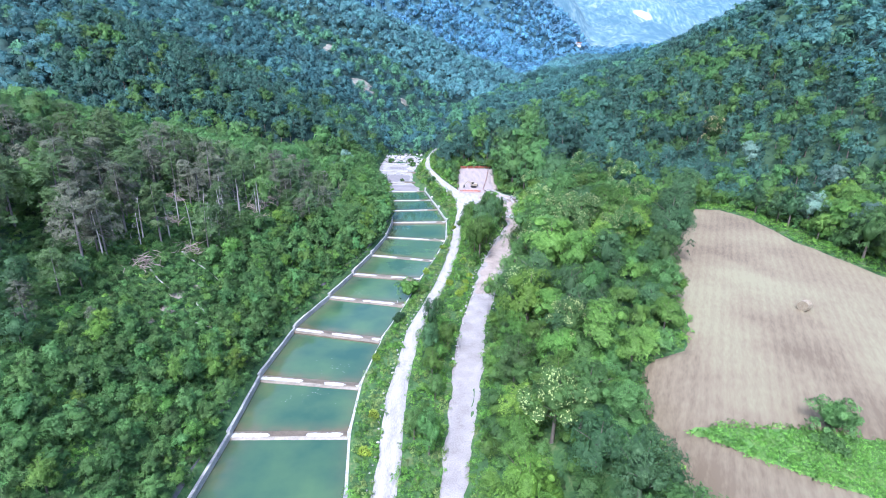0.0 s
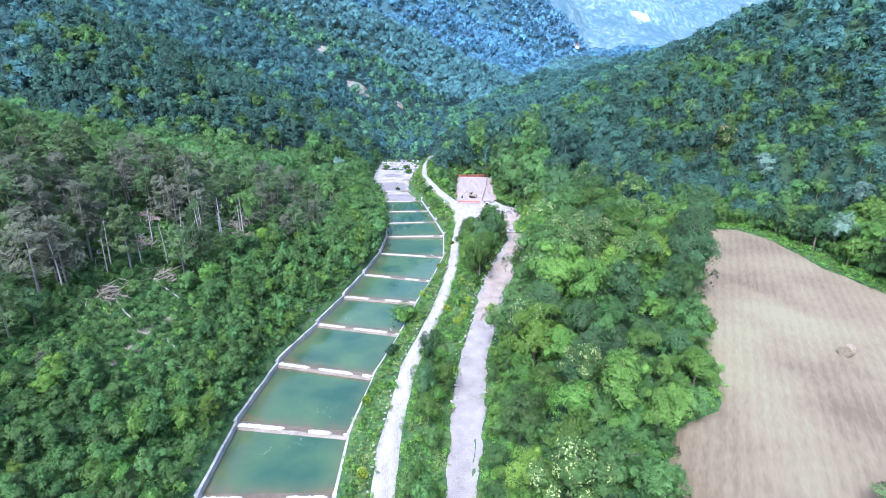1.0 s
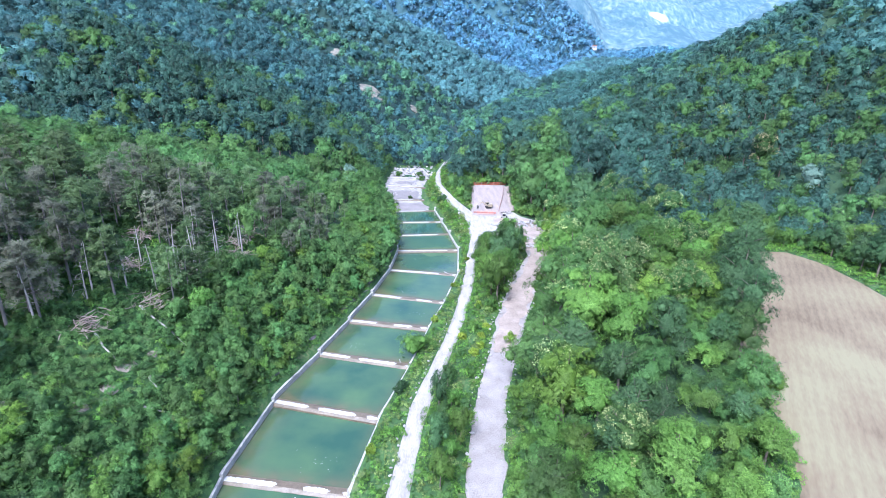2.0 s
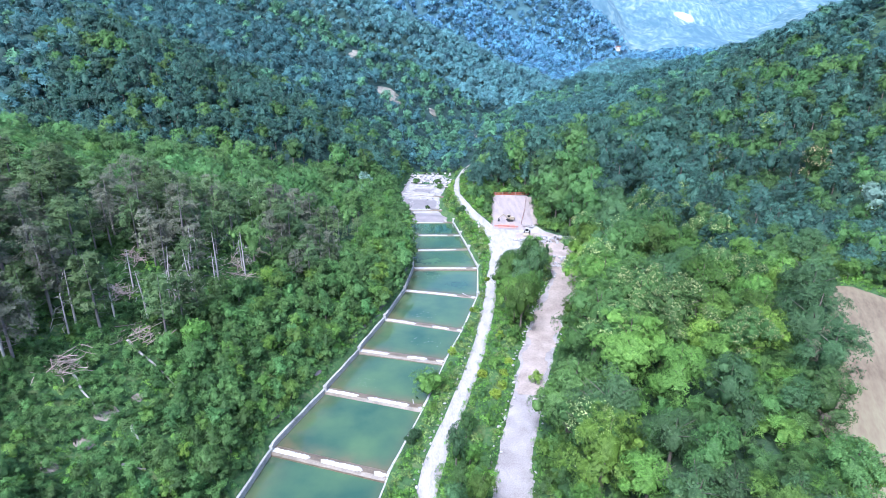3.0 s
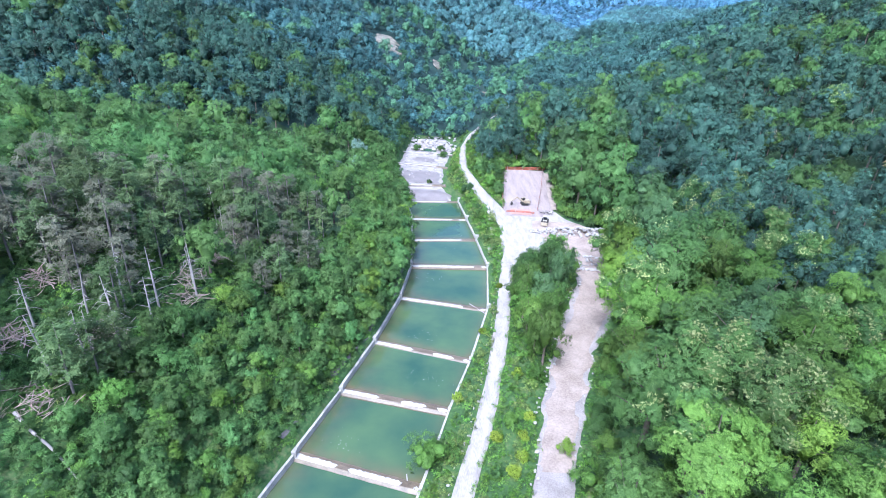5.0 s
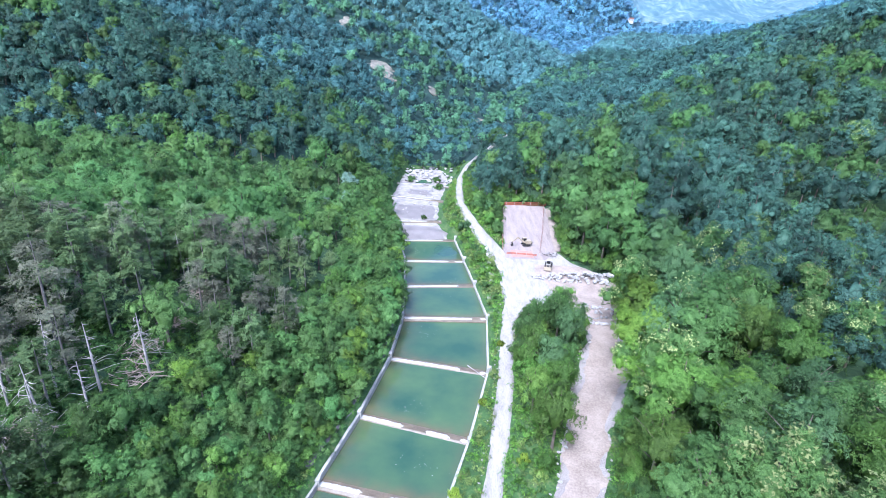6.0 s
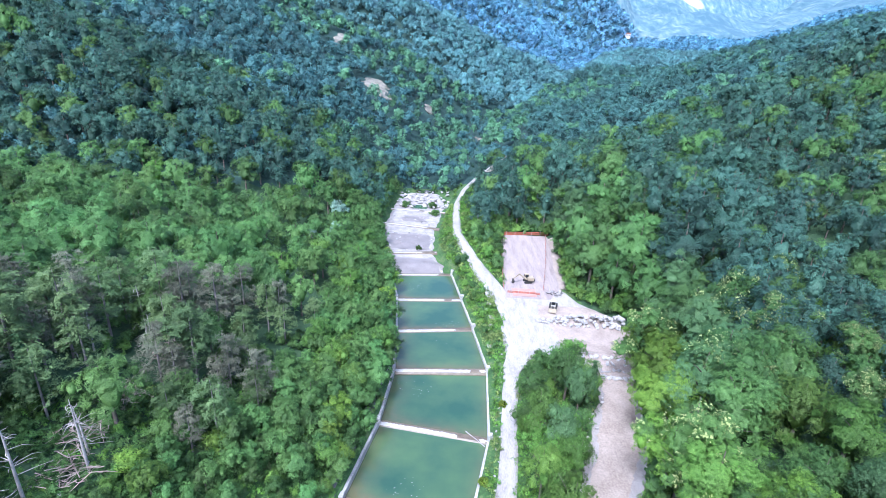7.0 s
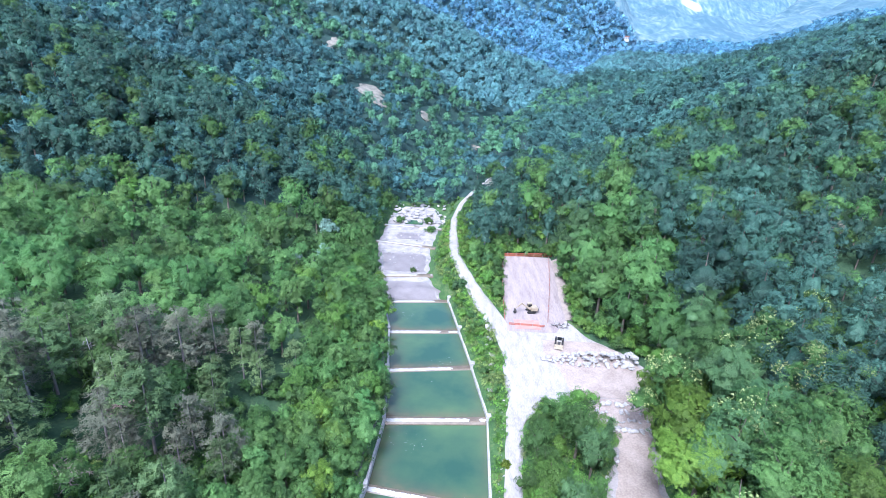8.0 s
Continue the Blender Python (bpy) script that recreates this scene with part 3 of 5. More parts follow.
# the shingle bed above the pools
sheet("shingle_bed", [(186, -17.6), (198, -21.5), (221, -25.4), (245, -24.5), (258, -20)], [(187, -3.6), (200, -7.8), (220, -7.9), (245, -5.4), (258, -9)],
      np.arange(187, 258, 1.0), 20, M_SHINGLE, .25, .2, 11, "pale shingle of the stream bed", "stream bed")

# ---- trees: leaf clumps on lobed crowns ----
def clump_cards(points, normals, size, rng, long=1.0):
    """One small leaf clump (a triangle) at each point, roughly facing along its normal."""
    n = len(points)
    nr = normals + rng.normal(0, .5, (n, 3))
    nr /= np.linalg.norm(nr, axis=1)[:, None] + 1e-9
    a = np.cross(nr, rng.normal(0, 1, (n, 3)))
    a /= np.linalg.norm(a, axis=1)[:, None] + 1e-9
    b = np.cross(nr, a)
    s = size * rng.uniform(.6, 1.4, n)[:, None]
    a, b = a * s * long, b * s
    k = rng.uniform(.7, 1.25, (n, 3, 1))
    v = np.stack([points - a * k[:, 0] - b * .6 - nr * s * .3, points + a * k[:, 1] - b * .5 - nr * s * .3, points + b * k[:, 2] + nr * s * .55], 1)
    normals = normals + np.array((0, 0, .6))
    up = np.repeat(normals / (np.linalg.norm(normals, axis=1)[:, None] + 1e-9), 3, 0)
    return np.concatenate([v.reshape(-1, 3), up], 1), np.arange(3 * n).reshape(-1, 3)


def core_shape(lobes, rng, shrink=.74):
    """The dense, dark inside of a crown: one small irregular body in each lobe."""
    t = (1 + 5 ** .5) / 2
    iv = np.array([(-1, t, 0), (1, t, 0), (-1, -t, 0), (1, -t, 0), (0, -1, t), (0, 1, t), (0, -1, -t), (0, 1, -t), (t, 0, -1), (t, 0, 1), (-t, 0, -1), (-t, 0, 1)]) / 1.902
    jf = np.array([(0, 11, 5), (0, 5, 1), (0, 1, 7), (0, 7, 10), (0, 10, 11), (1, 5, 9), (5, 11, 4), (11, 10, 2), (10, 7, 6), (7, 1, 8),
                   (3, 9, 4), (3, 4, 2), (3, 2, 6), (3, 6, 8), (3, 8, 9), (4, 9, 5), (2, 4, 11), (6, 2, 10), (8, 6, 7), (9, 8, 1)])
    out = []
    for x, y, z, r, h in lobes:
        out.append((np.concatenate([iv * np.array((r, r, h)) * shrink * rng.uniform(.85, 1.1, (12, 1)) + np.array((x, y, z)), (iv + np.array((0, 0, .6))) / np.linalg.norm(iv + np.array((0, 0, .6)), axis=1)[:, None]], 1), jf))
    return join(out)


def lobes_points(lobes, n, rng):
    """Points on the outer shells of ellipsoids (x, y, z, rx, rz), more of them above than below."""
    area = np.array([l[3] * l[3] + l[3] * l[4] for l in lobes])
    pick = rng.choice(len(lobes), n, p=area / area.sum())
    q = rng.normal(0, 1, (n, 3))
    q[:, 2] = np.where(rng.random(n) < .72, np.abs(q[:, 2]), q[:, 2])
    q /= np.linalg.norm(q, axis=1)[:, None]
    L = np.array(lobes)[pick]
    r = rng.uniform(.66, 1.12, n)[:, None]
    p = L[:, :3] + q * r * np.stack([L[:, 3], L[:, 3], L[:, 4]], 1)
    return p, q


def crown_lobes(r, h0, h1, rng, count=9):
    """A crown from h0 to h1 with radius r, as overlapping lobes with gaps between."""
    hm, hz = (h0 + h1) / 2, (h1 - h0) / 2
    out = [(0, 0, hm - .05 * hz, r * .56, hz * .84)]
    for j in range(count):
        a, u = rng.uniform(0, 6.283), rng.uniform(-.8, .85)
        w_ = r * math.sqrt(max(.08, 1 - u * u)) * rng.uniform(.5, .9) * (1.08 - .28 * u)
        out.append((w_ * math.cos(a), w_ * math.sin(a), hm + u * hz * .78, r * rng.uniform(.19, .34), r * rng.uniform(.20, .38)))
    return out


def stem(points, radii, sides=6):
    """A tapered, bent round stem through the points."""
    v, f = [], []
    for (x, y, z), r in zip(points, radii):
        for j in range(sides):
            a = 6.283 * j / sides
            v.append((x + r * math.cos(a), y + r * math.sin(a), z))
    for k in range(len(points) - 1):
        for j in range(sides):
            a, b, c, d = k * sides + j, k * sides + (j + 1) % sides, (k + 1) * sides + (j + 1) % sides, (k + 1) * sides + j
            f += [(a, b, c), (a, c, d)]
    return np.array(v, float), np.array(f)


def join(pieces):
    v, f, at = [], [], 0
    for pv, pf in pieces:
        v.append(pv)
        f.append(pf + at)
        at += len(pv)
    return np.concatenate(v), np.concatenate(f)


def trunk_shape(h, r, rng, limbs=5, sides=6):
    bend = rng.normal(0, .03 * h, 2)
    pts = [(bend[0] * t * t, bend[1] * t * t, h * t) for t in ((-.04, .15, .4, .7, 1) if limbs else (-.04, .4, 1))]
    out = [stem(pts, [r * 1.35, r, r * .8, r * .5, r * .12] if limbs else [r * 1.2, r * .8, r * .2], sides)]
    for j in range(limbs):
        t = rng.uniform(.35, .8)
        a = rng.uniform(0, 6.283)
        L = h * rng.uniform(.18, .32)
        p0 = np.array((bend[0] * t * t, bend[1] * t * t, h * t))
        p1 = p0 + np.array((math.cos(a) * L * .6, math.sin(a) * L * .6, L * .5))
        p2 = p1 + np.array((math.cos(a) * L * .5, math.sin(a) * L * .5, L * .35))
        out.append(stem([p0, p1, p2], [r * .4, r * .28, r * .08], 4))
    return join(out)


def broadleaf(seed, h, r, n, size, low=.2, lobes=10, limbs=0, core=True):
    rng = np.random.default_rng(seed)
    L = crown_lobes(r, h * low, h, rng, lobes)
    p, q = lobes_points(L, n, rng)
    out = (p - np.array((0, 0, h * .42))) / np.array((r, r, h * .5))
    q = q * .5 + out / (np.linalg.norm(out, axis=1)[:, None] + 1e-6) * .9
    leaves = clump_cards(p, q, size, rng)
    inside = core_shape(L[:1] if n < 120 else L[:3] if n < 280 else L[:4] if n < 600 else L[:7], rng, .62) if core else None
    return trunk_shape(h * .85, h * .02 + .03, rng, limbs, 6 if limbs else 4), leaves, inside


def pine(seed, h, r, n, size, bare=.5, stubs=17):
    """A tall bare trunk and flat tiers of needles at the top, with dead stubs below."""
    rng = np.random.default_rng(seed)
    tv = [stem([(0, 0, -.3), (.02 * h * .3, 0, h * .5), (.02 * h, 0, h)], [h * .014 + .03, h * .011 + .01, .02], 5)]
    for j in range(stubs):
        z = h * rng.uniform(.15, bare + .15)
        a, L = rng.uniform(0, 6.283), rng.uniform(.6, 2.2)
        tv.append(stem([(0, 0, z), (math.cos(a) * L, math.sin(a) * L, z + rng.uniform(-.35, .25))], [.035, .012], 3))
    pts, nr = [], []
    tiers = 11
    per = n // tiers
    for j in range(tiers):
        t = bare + (1 - bare) * (j + .3) / tiers
        rr = r * (1 - ((t - bare) / (1 - bare)) ** 2.4 * .62) * rng.uniform(.6, 1.15)
        arms = rng.uniform(0, 6.283, 6)
        a = rng.choice(arms, per) + rng.normal(0, .2, per)
        s = rr * np.sqrt(rng.uniform(.05, 1, per))
        pts.append(np.stack([s * np.cos(a), s * np.sin(a), h * t + rng.normal(0, .16, per) + .08 * s], 1))
        nr.append(np.stack([np.cos(a) * .4, np.sin(a) * .4, np.ones(per)], 1))
    return join(tv), clump_cards(np.concatenate(pts), np.concatenate(nr), size, rng, 2.0), None


def spruce(seed, h, r, n, size):
    rng = np.random.default_rng(seed)
    t = rng.uniform(.06, 1, n) ** .8
    lay = np.round(t * 13) / 13 + rng.normal(0, .012, n)
    a = rng.uniform(0, 6.283, n)
    s = r * (1.03 - lay) * np.sqrt(rng.uniform(.25, 1, n)) * (1 + .18 * np.sin(a * 5 + lay * 30))
    p = np.stack([s * np.cos(a), s * np.sin(a), h * lay - .16 * s], 1)
    q = np.stack([np.cos(a), np.sin(a), np.full(n, .7)], 1)
    return stem([(0, 0, -.2), (0, 0, h * .5), (0, 0, h)], [h * .02, h * .012, .02]), clump_cards(p, q, size, rng, 1.3), None


def dead_wood(seed, h, twigs=26):
    """A bare grey trunk with broken, drooping branches."""
    rng = np.random.default_rng(seed)
    lean = rng.normal(0, .05, 2) * h
    bole = stem([(0, 0, -.3), (lean[0] * .3, lean[1] * .3, h * .5), (lean[0], lean[1], h)], [h * .014 + .05, h * .010 + .03, .03], 6)
    out = []
    for j in range(twigs):
        t = rng.uniform(.3, .98)
        a, L = rng.uniform(0, 6.283), rng.uniform(.6, 2.0) * (1.25 - t)
        p0 = np.array((lean[0] * t * t, lean[1] * t * t, h * t))
        p1 = p0 + np.array((math.cos(a) * L, math.sin(a) * L, rng.uniform(-.2, .3) * L))
        p2 = p1 + np.array((math.cos(a + .5) * L * .7, math.sin(a + .5) * L * .7, rng.uniform(-.7, .1) * L))
        out.append(stem([p0, p1, p2], [.055, .04, .015], 3))
    return bole, out


# ---- where nothing grows high ----
def open_ground(x, y, margin=0.0):
    """True on water, tracks, clearing, plot and field."""
    m = margin
    inside = (x > along(LEFT, y) - 1.0 - m * .5) & (x < along(RIGHT, y) + 1.0 + m * .5) & (y < 256)
    t1 = (x > along(TRACK1_L, y) - m) & (x < along(TRACK1_R, y) + m) & (y < 292)
    t2 = (x > along(TRACK2_L, y) - m) & (x < along(TRACK2_R, y) + m) & (y < 141)
    cl = (x > along(CLEAR_L, y) - m) & (x < along(CLEAR_R, y) + m) & (y > 139) & (y < 172)
    rub = (x > 21.5) & (x < 33) & (y > 138) & (y < 148)
    pd = (x > along(PAD_L, y) - m) & (x < along(PAD_R, y) + m) & (y > 165) & (y < 203 + m * .5)
    fi = (x > along(FIELD_L, y) - m * .7) & (x < along(FIELD_R, y) + m * .9) & (y < 97 + m * .5)
    return inside | t1 | t2 | cl | rub | pd | fi


PROTO = {}
for s in range(4):
    PROTO["bright", s] = (*broadleaf(10 + s, 8.0, 2.9, 520, .38, .1, 18), M_BARK, M_LEAF_BRIGHT)
    PROTO["mid", s] = (*broadleaf(20 + s, 8.5, 3.0, 520, .38, .1, 18), M_BARK, M_LEAF_MID)
    PROTO["dark", s] = (*broadleaf(30 + s, 9.0, 3.1, 520, .38, .1, 18), M_BARK, M_LEAF_DARK)
    PROTO["lime", s] = (*broadleaf(35 + s, 8.0, 2.9, 520, .38, .1, 18), M_BARK, M_LIME)
    PROTO["bright_m", s] = (*broadleaf(110 + s, 8.0, 3.0, 360, .43, .12, 18), M_BARK, M_LEAF_BRIGHT)
    PROTO["mid_m", s] = (*broadleaf(120 + s, 8.5, 3.1, 360, .43, .12, 18), M_BARK, M_LEAF_MID)
    PROTO["dark_m", s] = (*broadleaf(130 + s, 9.0, 3.2, 360, .43, .12, 18), M_BARK, M_LEAF_DARK)
    PROTO["lime_m", s] = (*broadleaf(135 + s, 8.0, 3.0, 360, .43, .12, 18), M_BARK, M_LIME)
    PROTO["young", s] = (*broadleaf(140 + s, 8.0, 2.9, 340, .44, .1, 14), M_BARK, M_LEAF_HILL)
    PROTO["youngmid", s] = (*broadleaf(144 + s, 8.5, 3.0, 340, .44, .1, 14), M_BARK, M_LEAF_MID)
    PROTO["hill", s] = (*PROTO["bright", s][:4], M_LEAF_HILL)
    PROTO["hill_m", s] = (*PROTO["bright_m", s][:4], M_LEAF_HILL)
    PROTO["pine", s] = (*pine(40 + s, 10.0, 2.9, 560, .27, .36), M_PINEBARK, M_NEEDLE)
    PROTO["brownpine", s] = (*pine(50 + s, 9.5, 2.7, 520, .25, .30), M_PINEBARK, M_NEEDLE_BROWN)
    PROTO["shrub", s] = (*broadleaf(60 + s, 3.4, 1.9, 76, .50, .02, 7), M_BARK, M_LEAF_BRIGHT)
    PROTO["shrubmid", s] = (*broadleaf(64 + s, 3.4, 1.9, 76, .50, .02, 7), M_BARK, M_LEAF_MID)
    PROTO["weed", s] = (*broadleaf(68 + s, 1.0, .85, 62, .15, .0, 5, core=False), M_BARK, M_GRASSLEAF)
    PROTO["palegrass", s] = (*broadleaf(48 + s, 1.2, .8, 52, .14, .0, 5, core=False), M_BARK, M_VERGE)
    PROTO["herb", s] = (*broadleaf(58 + s, 1.1, .95, 24, .40, .0, 4, core=False), M_BARK, M_LEAF_MID)
    PROTO["slope", s] = (*broadleaf(30 + s, 9.0, 3.1, 520, .38, .1, 18), M_BARK, M_LEAF_SLOPE_HAZE)
    PROTO["slope_m", s] = (*broadleaf(130 + s, 9.0, 3.2, 360, .43, .12, 18), M_BARK, M_LEAF_SLOPE_HAZE)
    PROTO["far", s] = (*broadleaf(70 + s, 9.0, 3.7, 84, .88, .25, 9), M_BARK, M_LEAF_FAR_HAZE)
    PROTO["oak", s] = (*broadleaf(92 + s, 9.0, 3.7, 84, .88, .25, 9), M_BARK, M_LEAF_SHADE_HAZE)
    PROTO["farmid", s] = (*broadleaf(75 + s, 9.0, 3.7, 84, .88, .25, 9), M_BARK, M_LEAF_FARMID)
    PROTO["spur", s] = (*broadleaf(80 + s, 9.0, 3.9, 60, 1.1, .25, 8), M_BARK, M_LEAF_SPUR_HAZE)
    PROTO["farslope", s] = (*broadleaf(84 + s, 9.5, 4.3, 36, 1.5, .25, 6), M_BARK, M_LEAF_FARSLOPE_HAZE)
    PROTO["blue", s] = (*broadleaf(88 + s, 10.0, 5.0, 30, 1.8, .25, 5), M_BARK, M_LEAF_BLUE_HAZE)


def plant(name, items, label, trunks=True):
    """Joins many trees into one object: items are (key, x, y, z, scale, turn, tint)."""
    mats, vs, fs, ids, tints, at = [], [], [], [], [], 0
    slot = {}
    for key, x, y, z, s, a, tint in items:
        tr, cr, core, bark, leaf = PROTO[key]
        pieces = [(cr, leaf)]
        if trunks:
            pieces.append((tr, bark))
        if core:
            pieces.append((core, INNER[leaf.name]))
        for (pv, pf), mat in pieces:
            if mat.name not in slot:
                slot[mat.name] = len(mats)
                mats.append(mat)
            c, sn = math.cos(a) * s, math.sin(a) * s
            q = np.zeros((len(pv), 6))
            if pv.shape[1] == 6:
                q[:, 3], q[:, 4], q[:, 5] = (pv[:, 3] * c - pv[:, 4] * sn) / s, (pv[:, 3] * sn + pv[:, 4] * c) / s, pv[:, 5]
            q[:, 0], q[:, 1], q[:, 2] = pv[:, 0] * c - pv[:, 1] * sn + x, pv[:, 0] * sn + pv[:, 1] * c + y, pv[:, 2] * s + z
            vs.append(q)
            fs.append(pf + at)
            ids.append(np.full(len(pf), slot[mat.name]))
            tints.append(np.full(len(pv), tint))
            at += len(pv)
    me = mesh_of(name, np.concatenate(vs), np.concatenate(fs), mats, np.concatenate(ids), np.concatenate(tints))
    return tagged(new(name, me), label, "forest", kind="stuff")


def scatter(x0, x1, y0, y1, step, seed):
    """Jittered places over a rectangle."""
    rng = np.random.default_rng(seed)
    X, Y = np.meshgrid(np.arange(x0, x1, step), np.arange(y0, y1, step))
    X = X + (np.arange(X.shape[0]) % 2)[:, None] * step / 2
    x, y = X.ravel() + rng.uniform(-.42, .42, X.size) * step, Y.ravel() + rng.uniform(-.42, .42, X.size) * step
    return x, y, rng


TREE_WORDS = {"bright": "bright green broadleaf tree with a lobed crown", "mid": "green broadleaf tree in the wood", "dark": "dark green broadleaf tree with a dense crown",
              "lime": "yellowish green young broadleaf tree", "pine": "thin pine with a bare trunk and sparse needles", "brownpine": "ailing grey-brown pine with thin needles"}
SINGLE = {}


def crown_mesh(cards, core, leaf):
    if core is None:
        return mesh_of("crown", *cards, [leaf])
    v, f = join([cards, core])
    return mesh_of("crown", v, f, [leaf, INNER[leaf.name]], np.repeat([0, 1], [len(cards[1]), len(core[1])]))


def single_tree(kind, s, x, y, z, scale, turn):
    """A tree as a thing of its own, with trunk and crown."""
    m = Matrix.Translation((x, y, z)) @ Matrix.Rotation(turn, 4, "Z")
    name = "pine_tree" if "pine" in kind else "broadleaf_tree"
    if (kind, s) not in SINGLE:
        if "pine" in kind:
            tr, cr, core, bark, leaf = PROTO[kind, s]
        else:
            base = {"bright": (10, 8.0, 2.9), "mid": (20, 8.5, 3.0), "dark": (30, 9.0, 3.1), "lime": (35, 8.0, 2.9)}[kind]
            tr, cr, core = broadleaf(base[0] + s, base[1], base[2], 3000, .17, .1, 22, 5)
            bark, leaf = PROTO[kind, s][3:]
        SINGLE[kind, s] = [mesh_of("trunk", *tr, [bark], smooth=True), crown_mesh(cr, core, leaf)]
    root = tagged(new(name), TREE_WORDS[kind], "tree", "pines on the slope" if "pine" in kind else "trees of the wood")
    root.matrix_basis = m @ Matrix.Scale(scale, 4)
    for me in SINGLE[kind, s]:
        new(me.name.split(".")[0], me).parent = root
    return root


# brushwood heaps, with open ground below them
HEAPS = [(-41.5, 102.3), (-43.6, 107.2), (-45.8, 127.1), (-50.5, 70.6), (-44.1, 114.8), (-46.2, 90.4), (-53.2, 86.0), (-46.5, 80.0), (-56.5, 95.0)]


def beside_heaps(x, y, r):
    out = np.zeros(np.shape(x), bool)
    for hx, hy in HEAPS:
        out |= (x - hx) ** 2 + ((y - hy + 2) * .7) ** 2 < r * r
    return out


# the near woods
def tree_height(x, y, g, d):
    """How high the wood stands: tall at the foot of the right bank, low on the left bank's slope."""
    if d > 0:
        low = 4.4 if y < 112 else 6.5
        return float(np.interp(d, [0, 12, 19, 27, 60], [low, low, low + 1.0, 11.0, 11.5])) if y < 130 else float(np.interp(d, [0, 9, 20], [7.0, 8.5, 10.5]))
    tall = float(along([(20, 8.5), (55, 9.0), (66, 13.5), (80, 14.5), (140, 15.5), (200, 16.0), (214, 11.0), (260, 9.5)], y))
    roof = float(along([(20, 20.5), (57, 20.5), (68, 26.0), (120, 25.0), (160, 30.0), (200, 40.0), (260, 70.0)], y))
    return max(min(tall, roof - g), 5.5 if y < 70 else 6.5 if y < 150 else 9.0)


x, y, rng = scatter(-165, 135, 14, 262, 4.2, 7)
keep = ~open_ground(x, y, 1.9)
d, e = along(LEFT, y) - x, x - along(RIGHT, y)
keep &= (np.abs(x) < 45 + .78 * (y + 13))
gap = (e > 0) & (x < along(TRACK2_L, y)) & (y < 141)
x2, y2, rng2 = scatter(-8, 26, 28, 146, 2.7, 8)
keep &= ~gap & ~((y > 150) & (x > along(TRACK1_L, y) - 3.2) & (x < along(TRACK1_R, y) + 2.4))
keep &= ~beside_heaps(x, y, 3.6)
keep &= ((x + 43) / 8) ** 2 + ((y - 66) / 13) ** 2 > 1
x, y, d, e = x[keep], y[keep], d[keep], e[keep]
z = ground_height(x, y)
lists = {"left": [], "right": []}
singles = {"pine_tree": 0, "broadleaf_tree": 0}
stood = np.zeros((0, 3))
for xi, yi, zi, di, ei in zip(x, y, z, d, e):
    u, s4 = rng.random(), int(rng.integers(4))
    height = tree_height(xi, yi, zi, di) * rng.uniform(.70, 1.22)
    if rng.random() < .08:
        height *= 1.15
    own = False
    if di < 0 and open_ground(xi, yi, min(5.0, height * .26)):
        continue
    if di < 0 and 138 < yi < 152 and xi < 24:
        continue
    if di > 0:
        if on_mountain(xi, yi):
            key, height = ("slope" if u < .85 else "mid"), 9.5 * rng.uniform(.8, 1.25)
        elif di < 12:
            key = "bright" if u < .45 else "mid"
        elif yi < 150 and di < 15 + 44 * min(1, max(0, (157 - yi) / 40)):
            p = wave(xi, yi, 13, 4) * .5 + .5
            key = "brownpine" if u < .2 + .28 * p else ("pine" if u < .86 else "mid")
            if yi < 66 - .35 * (di - 20):
                key = "mid" if u < .30 else ("dark" if u < .74 else "pine" if u < .86 else "brownpine" if u < .94 else "bright")
                height *= .62
            elif di < (19 if yi < 105 else 14):
                key = "bright" if u < .5 else "mid"
            elif wave(xi, yi, 9, 8) > .5:
                continue
            elif "pine" in key:
                height = rng.uniform(9.0, 14.5) if di > 24 else rng.uniform(7.0, 10.5)
            own = "pine" in key and di < 46 and yi < 150
        else:
            key = "hill" if u < .52 else ("bright" if u < .60 else "mid")
    else:
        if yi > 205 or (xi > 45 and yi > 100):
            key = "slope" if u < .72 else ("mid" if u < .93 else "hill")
        else:
            stand = wave(xi, yi, 11, 2.5) + .6 * (u - .5)
            key = "dark" if stand > .30 else ("mid" if stand > .06 else ("hill" if yi > 118 else "bright" if u < .82 else "lime"))
            own = xi < 46 and yi < 125 and key != "hill"
        if yi > 150 and yi < 265 and xi < along(TRACK1_R, yi) + (8 if yi < 205 else 4):
            height *= .4
    tall = {"hill": 8.0, "bright": 8.0, "mid": 8.5, "dark": 9.0, "lime": 8.0, "slope": 9.0, "pine": 10.0, "brownpine": 9.5}[key]
    sc = height / tall
    r_ = sc * (2.2 if "pine" in key else 3.0)
    if len(stood) and np.any(np.hypot(stood[:, 0] - xi, stood[:, 1] - yi) < (.44 if on_mountain(xi, yi) or "pine" in key else .6 if di > 0 else .66 if yi < 118 and xi < 46 else .5) * (stood[:, 2] + r_)):
        continue
    stood = np.vstack([stood, (xi, yi, r_)])
    dist = math.hypot(xi, max(0, yi - 75)) if yi > 75 else abs(xi)
    name = "pine_tree" if "pine" in key else "broadleaf_tree"
    if own and singles[name] < (190 if "pine" in key else 230):
        singles[name] += 1
        single_tree(key, s4, xi, yi, zi - .1, sc, rng.uniform(0, 6.283))
        continue
    if dist > 78 and "pine" not in key:
        key += "_m"
    lists["left" if di > 0 else "right"].append(((key, s4), xi, yi, zi - .1, sc, rng.uniform(0, 6.283), rng.random()))
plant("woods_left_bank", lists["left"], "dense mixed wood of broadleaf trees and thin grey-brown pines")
plant("woods_right_bank", lists["right"], "dense broadleaf wood on the bank beside the field")
